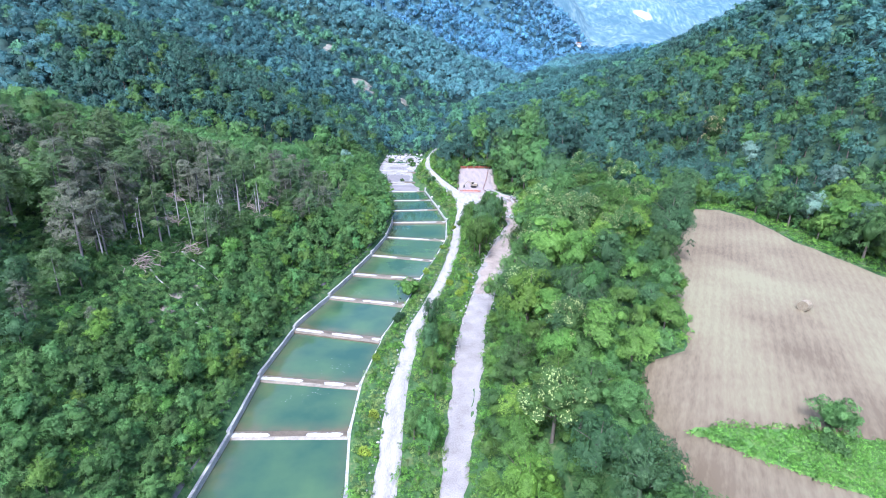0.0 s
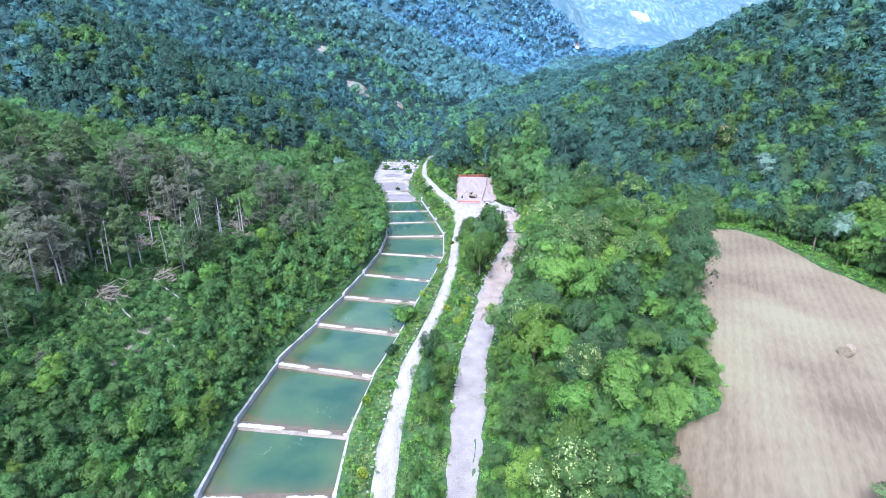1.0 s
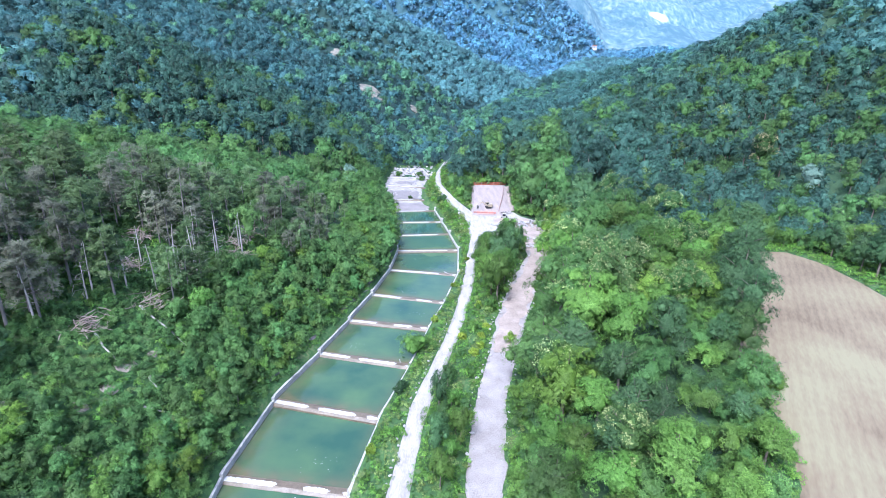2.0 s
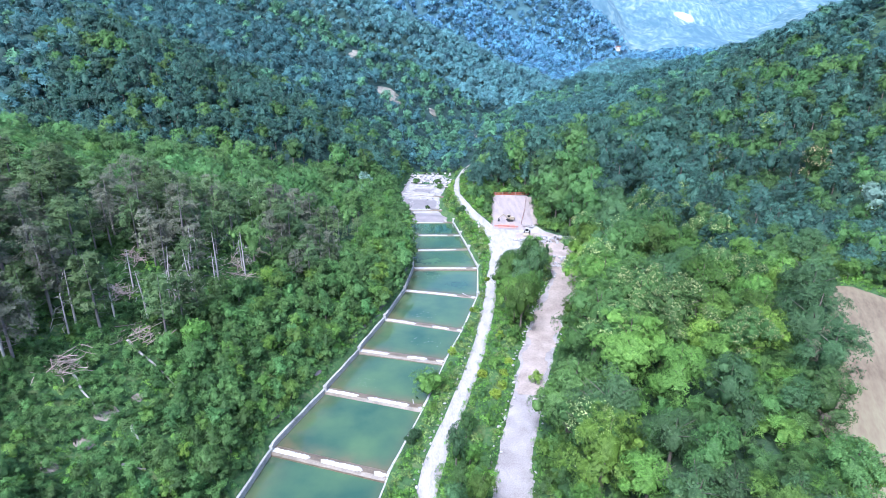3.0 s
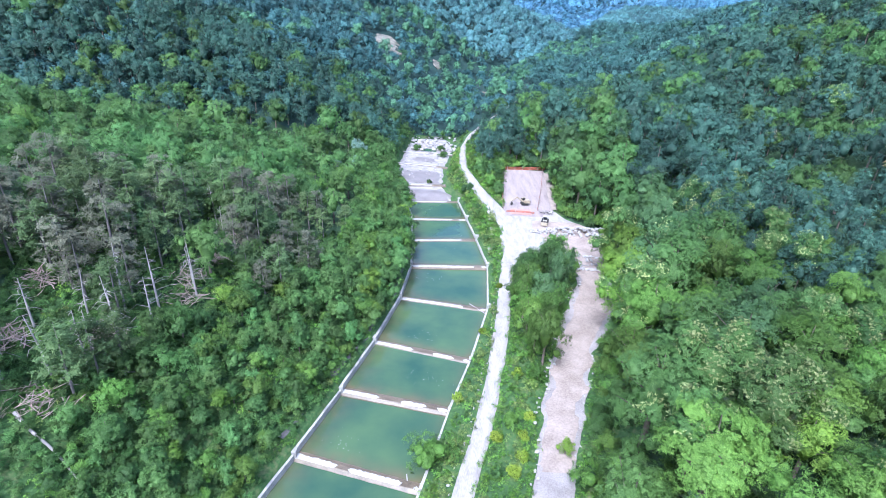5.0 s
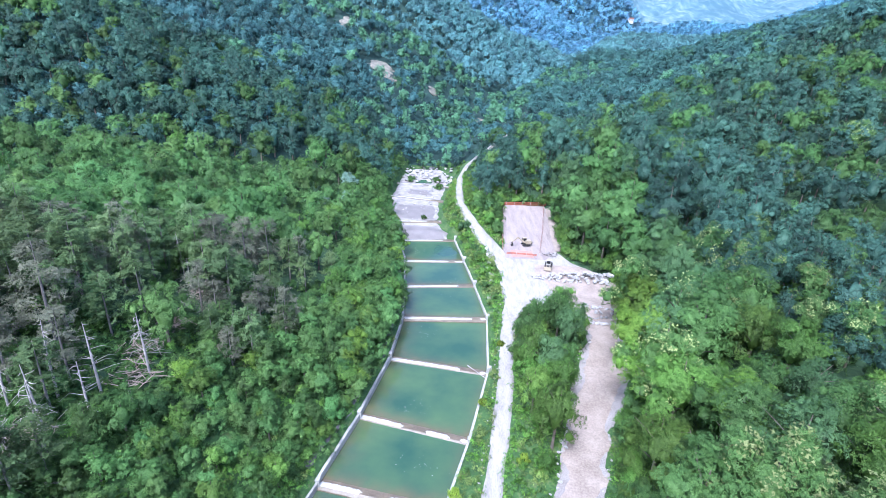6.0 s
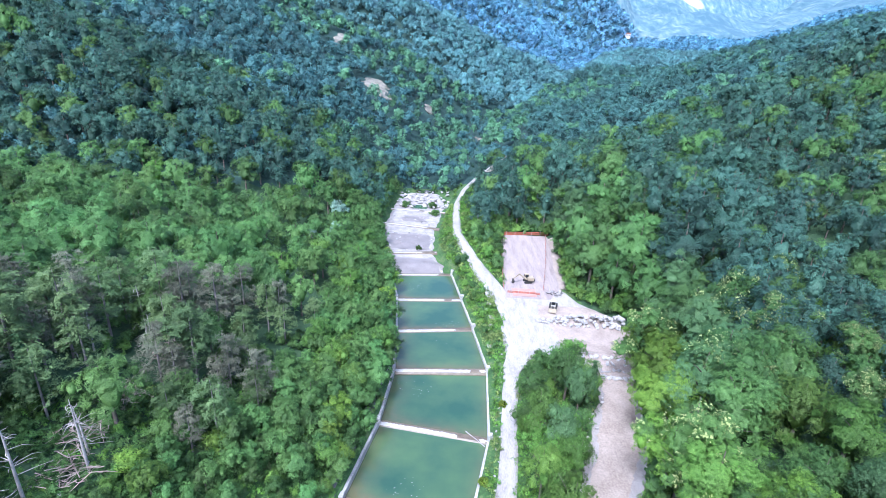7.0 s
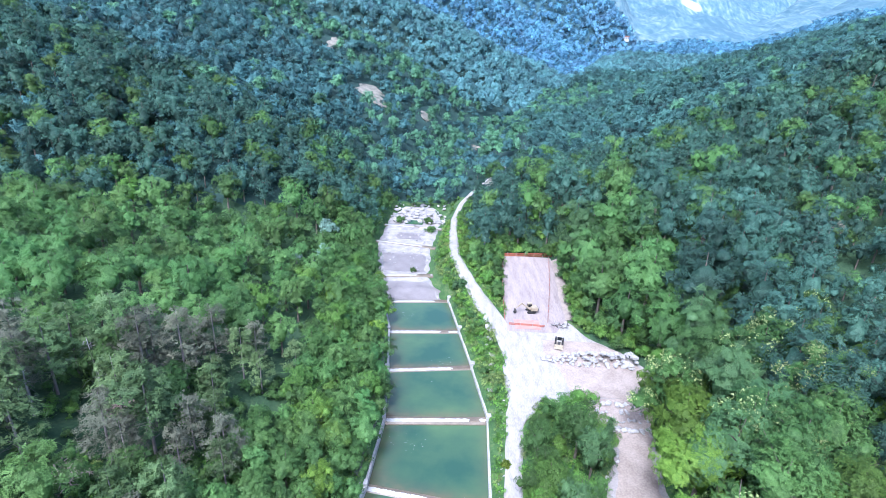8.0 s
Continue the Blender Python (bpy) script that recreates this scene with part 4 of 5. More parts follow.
d2, e2 = along(LEFT, y2) - x2, x2 - along(RIGHT, y2)
ok = ~open_ground(x2, y2, 1.0) & (y2 < 138) & (x2 < along(TRACK2_L, y2)) & (e2 > 2.5)
ok &= ((y2 > 99) & (x2 > along(TRACK1_R, y2) + 1.6 + np.maximum(0, 113 - y2) * .35)) | ((y2 > 28) & (y2 < 76) & (x2 > along(TRACK1_R, y2) + 1.3))
for xi, yi in zip(x2[ok], y2[ok]):
    u = rng2.random()
    if rng2.random() < .22:
        continue
    tree = single_tree("mid" if u < .45 else ("dark" if u < .55 else "bright"), int(rng2.integers(4)), xi, yi, float(ground_height(xi, yi)) - .1, rng2.uniform(.55, 1.5) if yi > 106 else rng2.uniform(.5, .75) if yi > 99 else rng2.uniform(.48, .80), rng2.uniform(0, 6.283))
    tree.scale = (tree.scale.x * .78, tree.scale.y * .78, tree.scale.z * rng2.uniform(.85, 1.2))

for k_, (xi, yi, hi) in enumerate([(43.5, 73.0, 11.5), (41.0, 66.0, 10.5), (37.0, 60.0, 9.0), (47.5, 80.0, 11.0), (52.0, 87.0, 10.0), (33.5, 51.5, 8.0), (58.0, 97.5, 10.0)]):
    single_tree("dark" if k_ % 3 != 2 else "mid", k_ % 4, xi, yi, float(ground_height(xi, yi)) - .1, hi / 9, 1.3 * k_)

# the wood goes on down the valley
x, y, rng = scatter(-110, 110, -60, 13, 9.5, 12)
keep = ~open_ground(x, y, 2.5) & ((along(LEFT, y) - x > 1.5) | (x > along(TRACK2_R, y) + 2))
items = [((("mid_m", "bright_m", "dark_m")[int(rng.integers(3))], int(rng.integers(4))), xi, yi, float(ground_height(xi, yi)) - .1, rng.uniform(.6, 1.1), rng.uniform(0, 6.283), rng.random()) for xi, yi in zip(x[keep], y[keep])]
plant("woods_down_valley", items, "broadleaf wood on both banks further down the valley")

# a close belt of young trees along the left wall
x3, y3, rng3 = scatter(-50, -8, 30, 256, 2.7, 9)
d3 = along(LEFT, y3) - x3
belt = (d3 > np.where(y3 < 112, 2.1, .6)) & (d3 < np.where(y3 < 116, 20.0, 13.5)) & (((x3 + 43) / 7) ** 2 + ((y3 - 66) / 11.5) ** 2 > 1)
items = [(("young" if u < .25 else "youngmid" if u < .94 else "lime_m", int(rng3.integers(4))), xi, yi, float(ground_height(xi, yi)) - .1, rng3.uniform(.34, .62) * (1 if yi < 108 else 1.3 if yi < 122 else 1.55), rng3.uniform(0, 6.283), rng3.random())
         for xi, yi, u in zip(x3[belt], y3[belt], rng3.random(int(belt.sum())))]
plant("young_woods", items, "bright green young trees crowding the channel's left wall", False)

# low growth along the channel, between the tracks and on the slope
x, y, rng = scatter(-75, 46, 16, 262, 1.75, 21)
keep = ~open_ground(x, y, .8)
d, e = along(LEFT, y) - x, x - along(RIGHT, y)
low = ((d > 0) & (d < 5)) | ((d > 11) & (d < 50) & (y < 142)) | ((e > 0) & (x < along(TRACK2_R, y) + 4) & (y < 141)) | ((e > 0) & (e < 9) & (y >= 141))
ring = open_ground(x, y, 4.5) & (e > 3) & (y > 120)
keep &= ~beside_heaps(x, y, 3.2)
keep &= (((x + 43) / 6) ** 2 + ((y - 66) / 10.5) ** 2 > .25 + .75 * rng.random(len(x))) & (low | ring) & (rng.random(len(x)) < np.where(d > 20, .5, .8))
items = []
for xi, yi, ei, di in zip(x[keep], y[keep], e[keep], d[keep]):
    sc = rng.uniform(.35, .75)
    if ei > 0 and yi < 145 and xi < along(TRACK1_L, yi):
        sc *= .45
    elif ei > 0 and 60 < yi < 99 and xi < along(TRACK2_L, yi) and wave(xi, yi, 3, 6) < .3:
        continue
    elif ei > 0 and yi < 141 and xi < along(TRACK2_L, yi):
        sc *= 1.0 if wave(xi, yi, 4, 3) > .25 else .55
    if ei > 0 and yi > 145 and (xi > along(TRACK1_R, yi) + 1.5 or xi < along(TRACK1_L, yi) - 1.5):
        sc *= .85 if xi < along(TRACK1_R, yi) + 6 and yi < 265 else 1.5
    if di > 14 and wave(xi, yi, 7, 3) > .25:
        continue
    items.append((("shrub" if rng.random() < (.2 if di > 11 else .6) else "shrubmid", int(rng.integers(4))), xi, yi, float(ground_height(xi, yi)) - .05, sc, rng.uniform(0, 6.283), rng.random()))
x, y, rng = scatter(20, 100, 14, 106, 1.9, 23)
out_l, out_r = along(FIELD_L, y) - x, x - along(FIELD_R, y)
edge = (((out_l > 1.2) & (out_l < 7)) | ((out_r > 5) & (out_r < 12))) & ~((x > 27) & (y > 37) & (y < 45) & (out_l < 5)) & (y < 100) | ((y > 99) & (y < 106) & (x > 50) & (x < 76))
items += [(("shrubmid" if rng.random() < .7 else "shrub", int(rng.integers(4))), xi, yi, float(ground_height(xi, yi)) - .05, rng.uniform(.55, 1.15), rng.uniform(0, 6.283), rng.random()) for xi, yi in zip(x[edge], y[edge])]
x, y, rng = scatter(2, 62, 26, 214, 2.9, 25)
e = x - along(RIGHT, y)
keep = ~open_ground(x, y, 1.1) & (e > 9) & (x > np.where(y < 141, along(TRACK2_R, y), along(TRACK1_R, y))) & (x < 36 + .2 * y)
items += [(("shrubmid" if rng.random() < .55 else "shrub", int(rng.integers(4))), xi, yi, float(ground_height(xi, yi)) - .05, rng.uniform(.7, 1.35), rng.uniform(0, 6.283), rng.random()) for xi, yi in zip(x[keep], y[keep])]
x, y, rng = scatter(-155, -30, 172, 262, 3.7, 26)
keep = on_mountain(x, y - 6) & (np.abs(x) < 45 + .78 * (y + 13))
items += [(("far", int(rng.integers(4))), xi, yi, float(ground_height(xi, yi)) - .2, rng.uniform(.45, .75), rng.uniform(0, 6.283), rng.random()) for xi, yi in zip(x[keep], y[keep])]
plant("undergrowth", items, "bright green bushes along the channel, tracks and slope", False)
x, y, rng = scatter(-75, -8, 20, 135, 1.05, 24)
d = along(LEFT, y) - x
keep = (d > .7) & (d < 44 - np.maximum(0, y - 100) * .8) & (wave(x, y, 8, 6) < .8)
items = [(("herb" if wave(xi, yi, 4, 5) + rng.uniform(-.5, .5) < .4 else "palegrass" if rng.random() < .15 else "weed", int(rng.integers(4))), xi, yi, float(ground_height(xi, yi)) - .03, rng.uniform(.6, 1.3), rng.uniform(0, 6.283), rng.random()) for xi, yi in zip(x[keep], y[keep])]
plant("slope_herbs", items, "green herbs and brambles covering the left slope", False)
x, y, rng = scatter(-14, 40, 16, 240, .8, 22)
keep = ~open_ground(x, y, -.12 - .28 * np.clip(wave(x, y, 2.6, 7) + wave(x, y, 1.1, 3), 0, 1))
e = x - along(RIGHT, y)
keep &= (e > .9) & ((x < along(TRACK2_R, y) + 2.5) & (y < 141) | (e < 12) & (y > 141)) & (rng.random(len(x)) < .8)
items = [(("palegrass" if wave(xi, yi, 3.2, 5) + .4 * wave(xi, yi, 1.1, 2) > (.02 if xi < along(TRACK1_L, yi) else .3) else "weed", int(rng.integers(4))), xi, yi, float(ground_height(xi, yi)) - .02, rng.uniform(.4, 1.0) * (1.45 if wave(xi, yi, 2.3, 9) > .35 or yi > 141 else 1), rng.uniform(0, 6.283), rng.random()) for xi, yi in zip(x[keep], y[keep])]
plant("weeds", items, "lush green weeds and grass on the verges", False)

# the wooded mountainsides, with bare scars: x, y, half width, half depth
def di_of(x_, y_):
    return max(0.0, float(along(LEFT, y_)) - x_)


SCARS = [(-49.5, 356.5, 7.5, 12), (-42.5, 346, 3.5, 6), (-41.1, 230.5, 3.2, 3.0), (-19.8, 367.0, 2.6, 6), (8.0, 349.4, 3.0, 5), (-79.5, 402.0, 4, 10), (10.8, 262.0, 2.6, 5), (14.7, 272.0, 3.5, 5), (81.5, 180.0, 2.0, 2.6)]
HAMLET = (252.0, 902.0)
items = []
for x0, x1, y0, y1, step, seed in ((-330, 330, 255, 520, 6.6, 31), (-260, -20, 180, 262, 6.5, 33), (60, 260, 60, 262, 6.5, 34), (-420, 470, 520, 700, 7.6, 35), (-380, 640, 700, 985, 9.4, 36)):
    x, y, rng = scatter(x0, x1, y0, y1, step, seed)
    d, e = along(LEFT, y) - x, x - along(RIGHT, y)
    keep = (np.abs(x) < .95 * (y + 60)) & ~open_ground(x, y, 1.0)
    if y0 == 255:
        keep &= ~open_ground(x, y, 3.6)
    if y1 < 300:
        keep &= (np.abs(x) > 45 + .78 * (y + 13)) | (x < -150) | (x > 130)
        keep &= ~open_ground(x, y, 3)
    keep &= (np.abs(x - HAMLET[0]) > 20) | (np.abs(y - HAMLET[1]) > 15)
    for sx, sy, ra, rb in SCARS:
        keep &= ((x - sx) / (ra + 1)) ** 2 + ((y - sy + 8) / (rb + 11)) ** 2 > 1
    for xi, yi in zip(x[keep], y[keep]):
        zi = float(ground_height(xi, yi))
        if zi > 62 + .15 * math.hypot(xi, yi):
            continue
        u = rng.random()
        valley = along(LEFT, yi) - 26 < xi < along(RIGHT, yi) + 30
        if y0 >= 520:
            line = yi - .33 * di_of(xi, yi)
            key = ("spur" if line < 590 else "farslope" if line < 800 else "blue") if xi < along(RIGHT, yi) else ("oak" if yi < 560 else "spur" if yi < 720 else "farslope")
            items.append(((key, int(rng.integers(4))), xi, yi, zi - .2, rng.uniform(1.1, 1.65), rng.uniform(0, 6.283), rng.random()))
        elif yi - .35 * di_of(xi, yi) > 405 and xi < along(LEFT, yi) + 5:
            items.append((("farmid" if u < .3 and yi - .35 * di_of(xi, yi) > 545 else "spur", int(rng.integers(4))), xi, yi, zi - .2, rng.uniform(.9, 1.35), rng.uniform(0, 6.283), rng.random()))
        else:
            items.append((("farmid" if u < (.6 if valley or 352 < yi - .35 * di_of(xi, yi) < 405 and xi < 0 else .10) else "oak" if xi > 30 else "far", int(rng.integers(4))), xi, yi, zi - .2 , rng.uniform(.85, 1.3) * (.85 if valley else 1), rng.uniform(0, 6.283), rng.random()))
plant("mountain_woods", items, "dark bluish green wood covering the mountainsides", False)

# ---- the far valley: hills with blue haze in their colour and a faint glow ----
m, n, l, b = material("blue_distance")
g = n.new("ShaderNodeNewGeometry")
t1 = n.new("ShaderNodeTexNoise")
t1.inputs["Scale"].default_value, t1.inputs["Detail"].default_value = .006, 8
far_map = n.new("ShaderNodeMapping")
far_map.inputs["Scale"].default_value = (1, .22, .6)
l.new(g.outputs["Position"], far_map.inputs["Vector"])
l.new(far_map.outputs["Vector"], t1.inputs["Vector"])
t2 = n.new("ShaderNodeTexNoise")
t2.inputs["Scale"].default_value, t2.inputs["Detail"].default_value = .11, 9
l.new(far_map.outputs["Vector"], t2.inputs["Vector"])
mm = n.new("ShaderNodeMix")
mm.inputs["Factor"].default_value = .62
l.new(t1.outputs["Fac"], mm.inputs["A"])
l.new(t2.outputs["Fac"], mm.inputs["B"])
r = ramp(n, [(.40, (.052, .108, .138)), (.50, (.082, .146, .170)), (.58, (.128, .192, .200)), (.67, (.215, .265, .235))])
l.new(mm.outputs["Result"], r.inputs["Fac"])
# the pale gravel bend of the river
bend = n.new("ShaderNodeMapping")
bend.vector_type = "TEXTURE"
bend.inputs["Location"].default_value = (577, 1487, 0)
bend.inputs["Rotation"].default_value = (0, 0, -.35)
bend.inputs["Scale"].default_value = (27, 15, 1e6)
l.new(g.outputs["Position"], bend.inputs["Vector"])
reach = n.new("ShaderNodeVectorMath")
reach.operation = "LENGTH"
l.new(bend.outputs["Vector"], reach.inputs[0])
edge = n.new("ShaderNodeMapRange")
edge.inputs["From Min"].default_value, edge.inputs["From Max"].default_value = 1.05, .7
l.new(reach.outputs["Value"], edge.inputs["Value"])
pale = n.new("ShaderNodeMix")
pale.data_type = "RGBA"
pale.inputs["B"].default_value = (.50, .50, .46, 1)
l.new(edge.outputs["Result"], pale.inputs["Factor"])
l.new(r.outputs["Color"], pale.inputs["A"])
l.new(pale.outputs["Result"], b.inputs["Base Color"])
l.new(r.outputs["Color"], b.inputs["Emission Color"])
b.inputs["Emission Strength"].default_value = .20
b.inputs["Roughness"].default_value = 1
M_DISTANCE_HAZE = m


def far_height(x, y):
    return ground_height(x, y) + 12 + 75 * wave(x, y, 210, 3) * np.clip((np.asarray(y) - 950) / 600, 0, 1) + 22 * wave(x, y, 80, 4) * np.clip((np.asarray(y) - 950) / 400, 0, 1)


def far_top(x, y):
    rough = 1 - np.exp(-((np.asarray(x) - 577) / 75) ** 2 - ((np.asarray(y) - 1480) / 70) ** 2)
    return far_height(x, y) + rough * (8 * wave(x, y, 16, 3) + 5 * wave(x, y, 7, 5))


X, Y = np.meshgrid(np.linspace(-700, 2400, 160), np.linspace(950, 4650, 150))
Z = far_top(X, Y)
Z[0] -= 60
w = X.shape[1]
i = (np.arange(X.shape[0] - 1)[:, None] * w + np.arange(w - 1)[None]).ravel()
tagged(new("backdrop", mesh_of("backdrop", np.stack([X, Y, Z], -1).reshape(-1, 3), np.stack([i, i + 1, i + 1 + w, i + w], 1), [M_DISTANCE_HAZE], smooth=True)),
       "wooded hills of the far valley with blue haze painted in and a faint glow", "hills", kind="structure")

# ---- single trees that stand out ----
def special_tree(name, label, category, tr, cr, core, bark, leaf, x, y, scale=1.0, extra=None, group=""):
    root = tagged(new(name), label, category, group)
    root.location = (x, y, float(ground_height(x, y)) - .1)
    root.scale = (scale,) * 3
    root.rotation_euler = (0, 0, x * 1.7 + y)
    new("trunk", mesh_of("trunk", *tr, [bark], smooth=True)).parent = root
    new("crown", crown_mesh(cr, core, leaf)).parent = root
    if extra:
        ob = new(extra[0], mesh_of(extra[0], *extra[1], [extra[2]]))
        ob.parent = root
        tagged(ob, extra[3])
    return root


def blossom_tree(x, y, scale, seed, mat=None, word="pale cream"):
    """A chestnut in flower: upright tufts of blossom over the top and sides of the crown."""
    rng = np.random.default_rng(seed)
    L = crown_lobes(3.2, 1.8, 9.0, rng, 11)
    p, q = lobes_points(L, 1500, rng)
    cr, core = clump_cards(p, q, .26, rng), core_shape(L[:7], rng, .62)
    p, q = lobes_points(L, 4200, rng)
    up = (q[:, 2] > .1) & (wave(p[:, 0] * 3 + x, p[:, 1] * 3 + p[:, 2] * 2, 2.2, seed) > .15)
    fl = clump_cards(p[up] + q[up] * .16, q[up], .105, rng, .8)
    return special_tree("chestnut_tree", "chestnut tree with %s blossom over its green crown" % word, "tree", trunk_shape(7.5, .2, rng), cr, core, M_BARK, M_LEAF_MID, x, y, scale,
                        ("blossom", fl, mat or M_BLOSSOM, "%s blossom tufts" % word), "flowering chestnuts")


for k_, (x, y, s) in enumerate([(14.7, 34.4, 1.15), (15.5, 64.0, .8), (19.5, 47.5, .75), (26.9, 111.2, .9), (48.6, 108.9, 1.0), (36.9, 126.5, 1.0), (27.6, 86.9, 1.05), (29.4, 79.8, 1.1),
                               (39.8, 91.4, 1.1), (46.6, 112.5, .95), (48.6, 131.3, .95), (92.9, 176.0, 1.2), (46.3, 141.7, 1.0), (53.2, 123.7, 1.0), (32.6, 137.5, .9), (46.3, 129.6, 1.0),
                               (37.5, 121.5, 1.0), (33.3, 69.8, 1.0), (23.2, 79.4, 1.0), (43.0, 87.5, .95), (60.5, 152.0, 1.0)]):
    blossom_tree(x, y, max(s, tree_height(x, y, float(ground_height(x, y)), -1) * (.98 + .03 * (k_ % 4)) / 9) if x < 50 and y > 45 else s, 200 + k_)
blossom_tree(88.5, 146.5, 1.35, 231, M_BLOSSOM_TAN, "tan")


def willow(x, y, scale, seed):
    tr, cr, core = broadleaf(seed, 9, 3.3, 900, .38, .15, 12, 6)
    return special_tree("willow_tree", "silvery green willow with a loose crown", "tree", tr, cr, core, M_BARK, M_LEAF_SILVER, x, y, scale, None, "silvery willows")


for k_, (x, y, s) in enumerate([(79.0, 86.0, .95), (86.5, 80.0, .95), (89.5, 127.0, .9), (94.9, 101.5, .9), (-38.4, 181.2, .8), (-36.6, 205.9, .9), (-34.6, 191.4, .8)]):
    willow(x, y, s, 300 + k_)
for k_, (x, y, s) in enumerate([(21.3, 131.6, .95), (-66.0, 120.4, .95), (-50.8, 110.1, .9), (-58.0, 114.0, .8)]):
    tr, cr, core = spruce(320 + k_, 9.5, 2.3, 700, .34)
    special_tree("spruce_tree", "dark green spruce with drooping tiers", "tree", tr, cr, core, M_BARK, M_LEAF_DARK, x, y, s, None, "spruces")
for k_, (x, y, s) in enumerate([(33.5, 144.5, 1.3), (31.6, 98.7, 1.5), (-29.8, 54.9, .62), (31.8, 132.0, 1.9), (13.5, 89.0, .38), (36.5, 141.0, 1.4), (30.6, 124.0, 1.85), (26.4, 113.5, 1.6)]):
    tr, cr, core = broadleaf(340 + k_, 8, 3.0, 1900, .23, .08, 16, 5)
    special_tree("broadleaf_tree", "fresh yellow-green young broadleaf tree", "tree", tr, cr, core, M_BARK, M_LIME, x, y, s, None, "fresh green trees")


def bush(x, y, h, r, seed, mat, label, lift=0.0):
    rng = np.random.default_rng(seed)
    L = crown_lobes(r, -.1 * h, h, rng, 14)
    p, q = lobes_points(L, 800, rng)
    ob = special_tree("bush", label, "bush", trunk_shape(h * .7, .07, rng, 7, 5), clump_cards(p, q, .26, rng), core_shape(L[:6], rng, .78), M_BARK, mat, x, y)
    ob.location.z += lift


bush(-3.5, 87.6, 4.0, 3.5, 401, M_LEAF_BRIGHT, "dense green bush overhanging the pool from the bank")
bush(-5.6, 75.2, 1.8, 1.3, 402, M_LEAF_DARK, "dark green bush on the channel bank")
bush(.6, 186.5, 3.0, 1.8, 403, M_LEAF_DARK, "dark bush beside the upper channel wall")
bush(3.6, 168.0, 2.4, 1.5, 404, M_LEAF_MID, "green bush on the bank of the upper pools")
bush(40.0, 27.0, 3.6, 2.5, 405, M_LEAF_MID, "round green bush standing alone in the field")
bush(46.5, 24.0, 2.8, 1.8, 406, M_LEAF_MID, "low bush at the edge of the field")
bush(37.8, 24.4, 1.2, 1.5, 407, M_LEAF_MID, "low bramble in the field's grass strip")
for k_, (x, y) in enumerate([(-20.0, 240.5), (-9.2, 233.0), (-10.5, 241.0), (-12.2, 202.0), (-22.5, 204.5)]):
    bush(x, y, 2.4 - 1.1 * (k_ > 2), 1.8 - 1.0 * (k_ > 2), 410 + k_, M_LEAF_MID, "green bush growing on the shingle bed", .3)
for k_, (x, y) in enumerate([(-8.6, 62.0), (-6.4, 79.5), (-.6, 98.5), (3.6, 116.0), (9.5, 95.0), (8.6, 104.0), (7.4, 132.0), (-7.6, 47.0), (4.6, 91.0), (2.2, 121.5), (7.9, 88.0), (6.6, 85.5), (8.3, 91.5), (-8.0, 40.0)]):
    bush(x, y, .9 + .25 * (k_ % 3), .75, 430 + k_, M_YELLOW, "small yellow-flowering broom on the verge")


# ---- bare earth in the slope's clearing ----
def earth_patch(x, y, rx, ry, seed):
    ys = np.linspace(y - ry, y + ry, 9)
    half = [rx * math.sqrt(max(.05, 1 - ((v - y) / ry) ** 2)) for v in ys]
    sheet("bare_earth", [(v, x - h_) for v, h_ in zip(ys, half)], [(v, x + h_) for v, h_ in zip(ys, half)], np.linspace(y - ry, y + ry, 18), 9, M_DRY, .10, .3, seed, "bare pale earth between herbs on the slope", "earth")


for k_, (x, y, rx, ry) in enumerate([(-43.4, 67.0, 1.6, 1.3), (-41.6, 70.8, 1.0, .8), (-43.0, 62.6, 1.3, .9), (-44.2, 58.5, 1.0, .8)]):
    earth_patch(x, y, rx, ry, 90 + k_)


# ---- dead wood on the slope ----
def dead_pine(x, y, h, seed):
    bole, twigs = dead_wood(seed, h, 18)
    root = tagged(new("dead_tree"), "bare grey dead pine with broken branches", "dead tree", "dead pines")
    root.location = (x, y, float(ground_height(x, y)))
    new("trunk", mesh_of("trunk", *bole, [M_DEADWOOD], smooth=True)).parent = root
    for tv, tf in twigs:
        new("branch", mesh_of("branch", tv, tf, [M_DEADWOOD])).parent = root


for k_, (x, y) in enumerate([(-45.5, 88.4), (-44.5, 91.7), (-42.0, 95.0), (-41.9, 105.7), (-40.6, 103.8), (-45.1, 86.5), (-52.1, 88.5), (-46.2, 96.1), (-53.8, 77.9), (-55.3, 119.4),
                            (-57.6, 125.5), (-49.6, 130.1), (-45.4, 134.7), (-52.9, 75.3), (-55.0, 67.8), (-47.5, 84.0), (-48.6, 92.6), (-43.2, 98.6), (-50.8, 81.6), (-52.4, 122.4), (-47.0, 127.0), (-43.5, 90.2)]):
    dead_pine(x, y, 6.5 + 3.5 * ((k_ * 37) % 10) / 10, 500 + k_)


def fallen_log(a, b, r, seed):
    a, b = Vector((*a, float(ground_height(*a)) + r * .8 + .25)), Vector((*b, float(ground_height(*b)) + r * .8 + .25))
    bm = bmesh.new()
    axis = b - a
    rings = []
    side = axis.cross(Vector((0, 0, 1))).normalized()
    up = side.cross(axis).normalized()
    for j in range(7):
        c = a + axis * j / 6 + side * .12 * math.sin(j * 1.3 + seed)
        rr = r * (1 - .6 * j / 6)
        rings.append([bm.verts.new(c + (side * math.cos(q) + up * math.sin(q)) * rr - a) for q in [6.283 * i / 7 for i in range(7)]])
    for r0, r1 in zip(rings, rings[1:]):
        for i in range(7):
            bm.faces.new((r0[i], r0[(i + 1) % 7], r1[(i + 1) % 7], r1[i]))
    bm.faces.new(rings[0]), bm.faces.new(rings[-1][::-1])
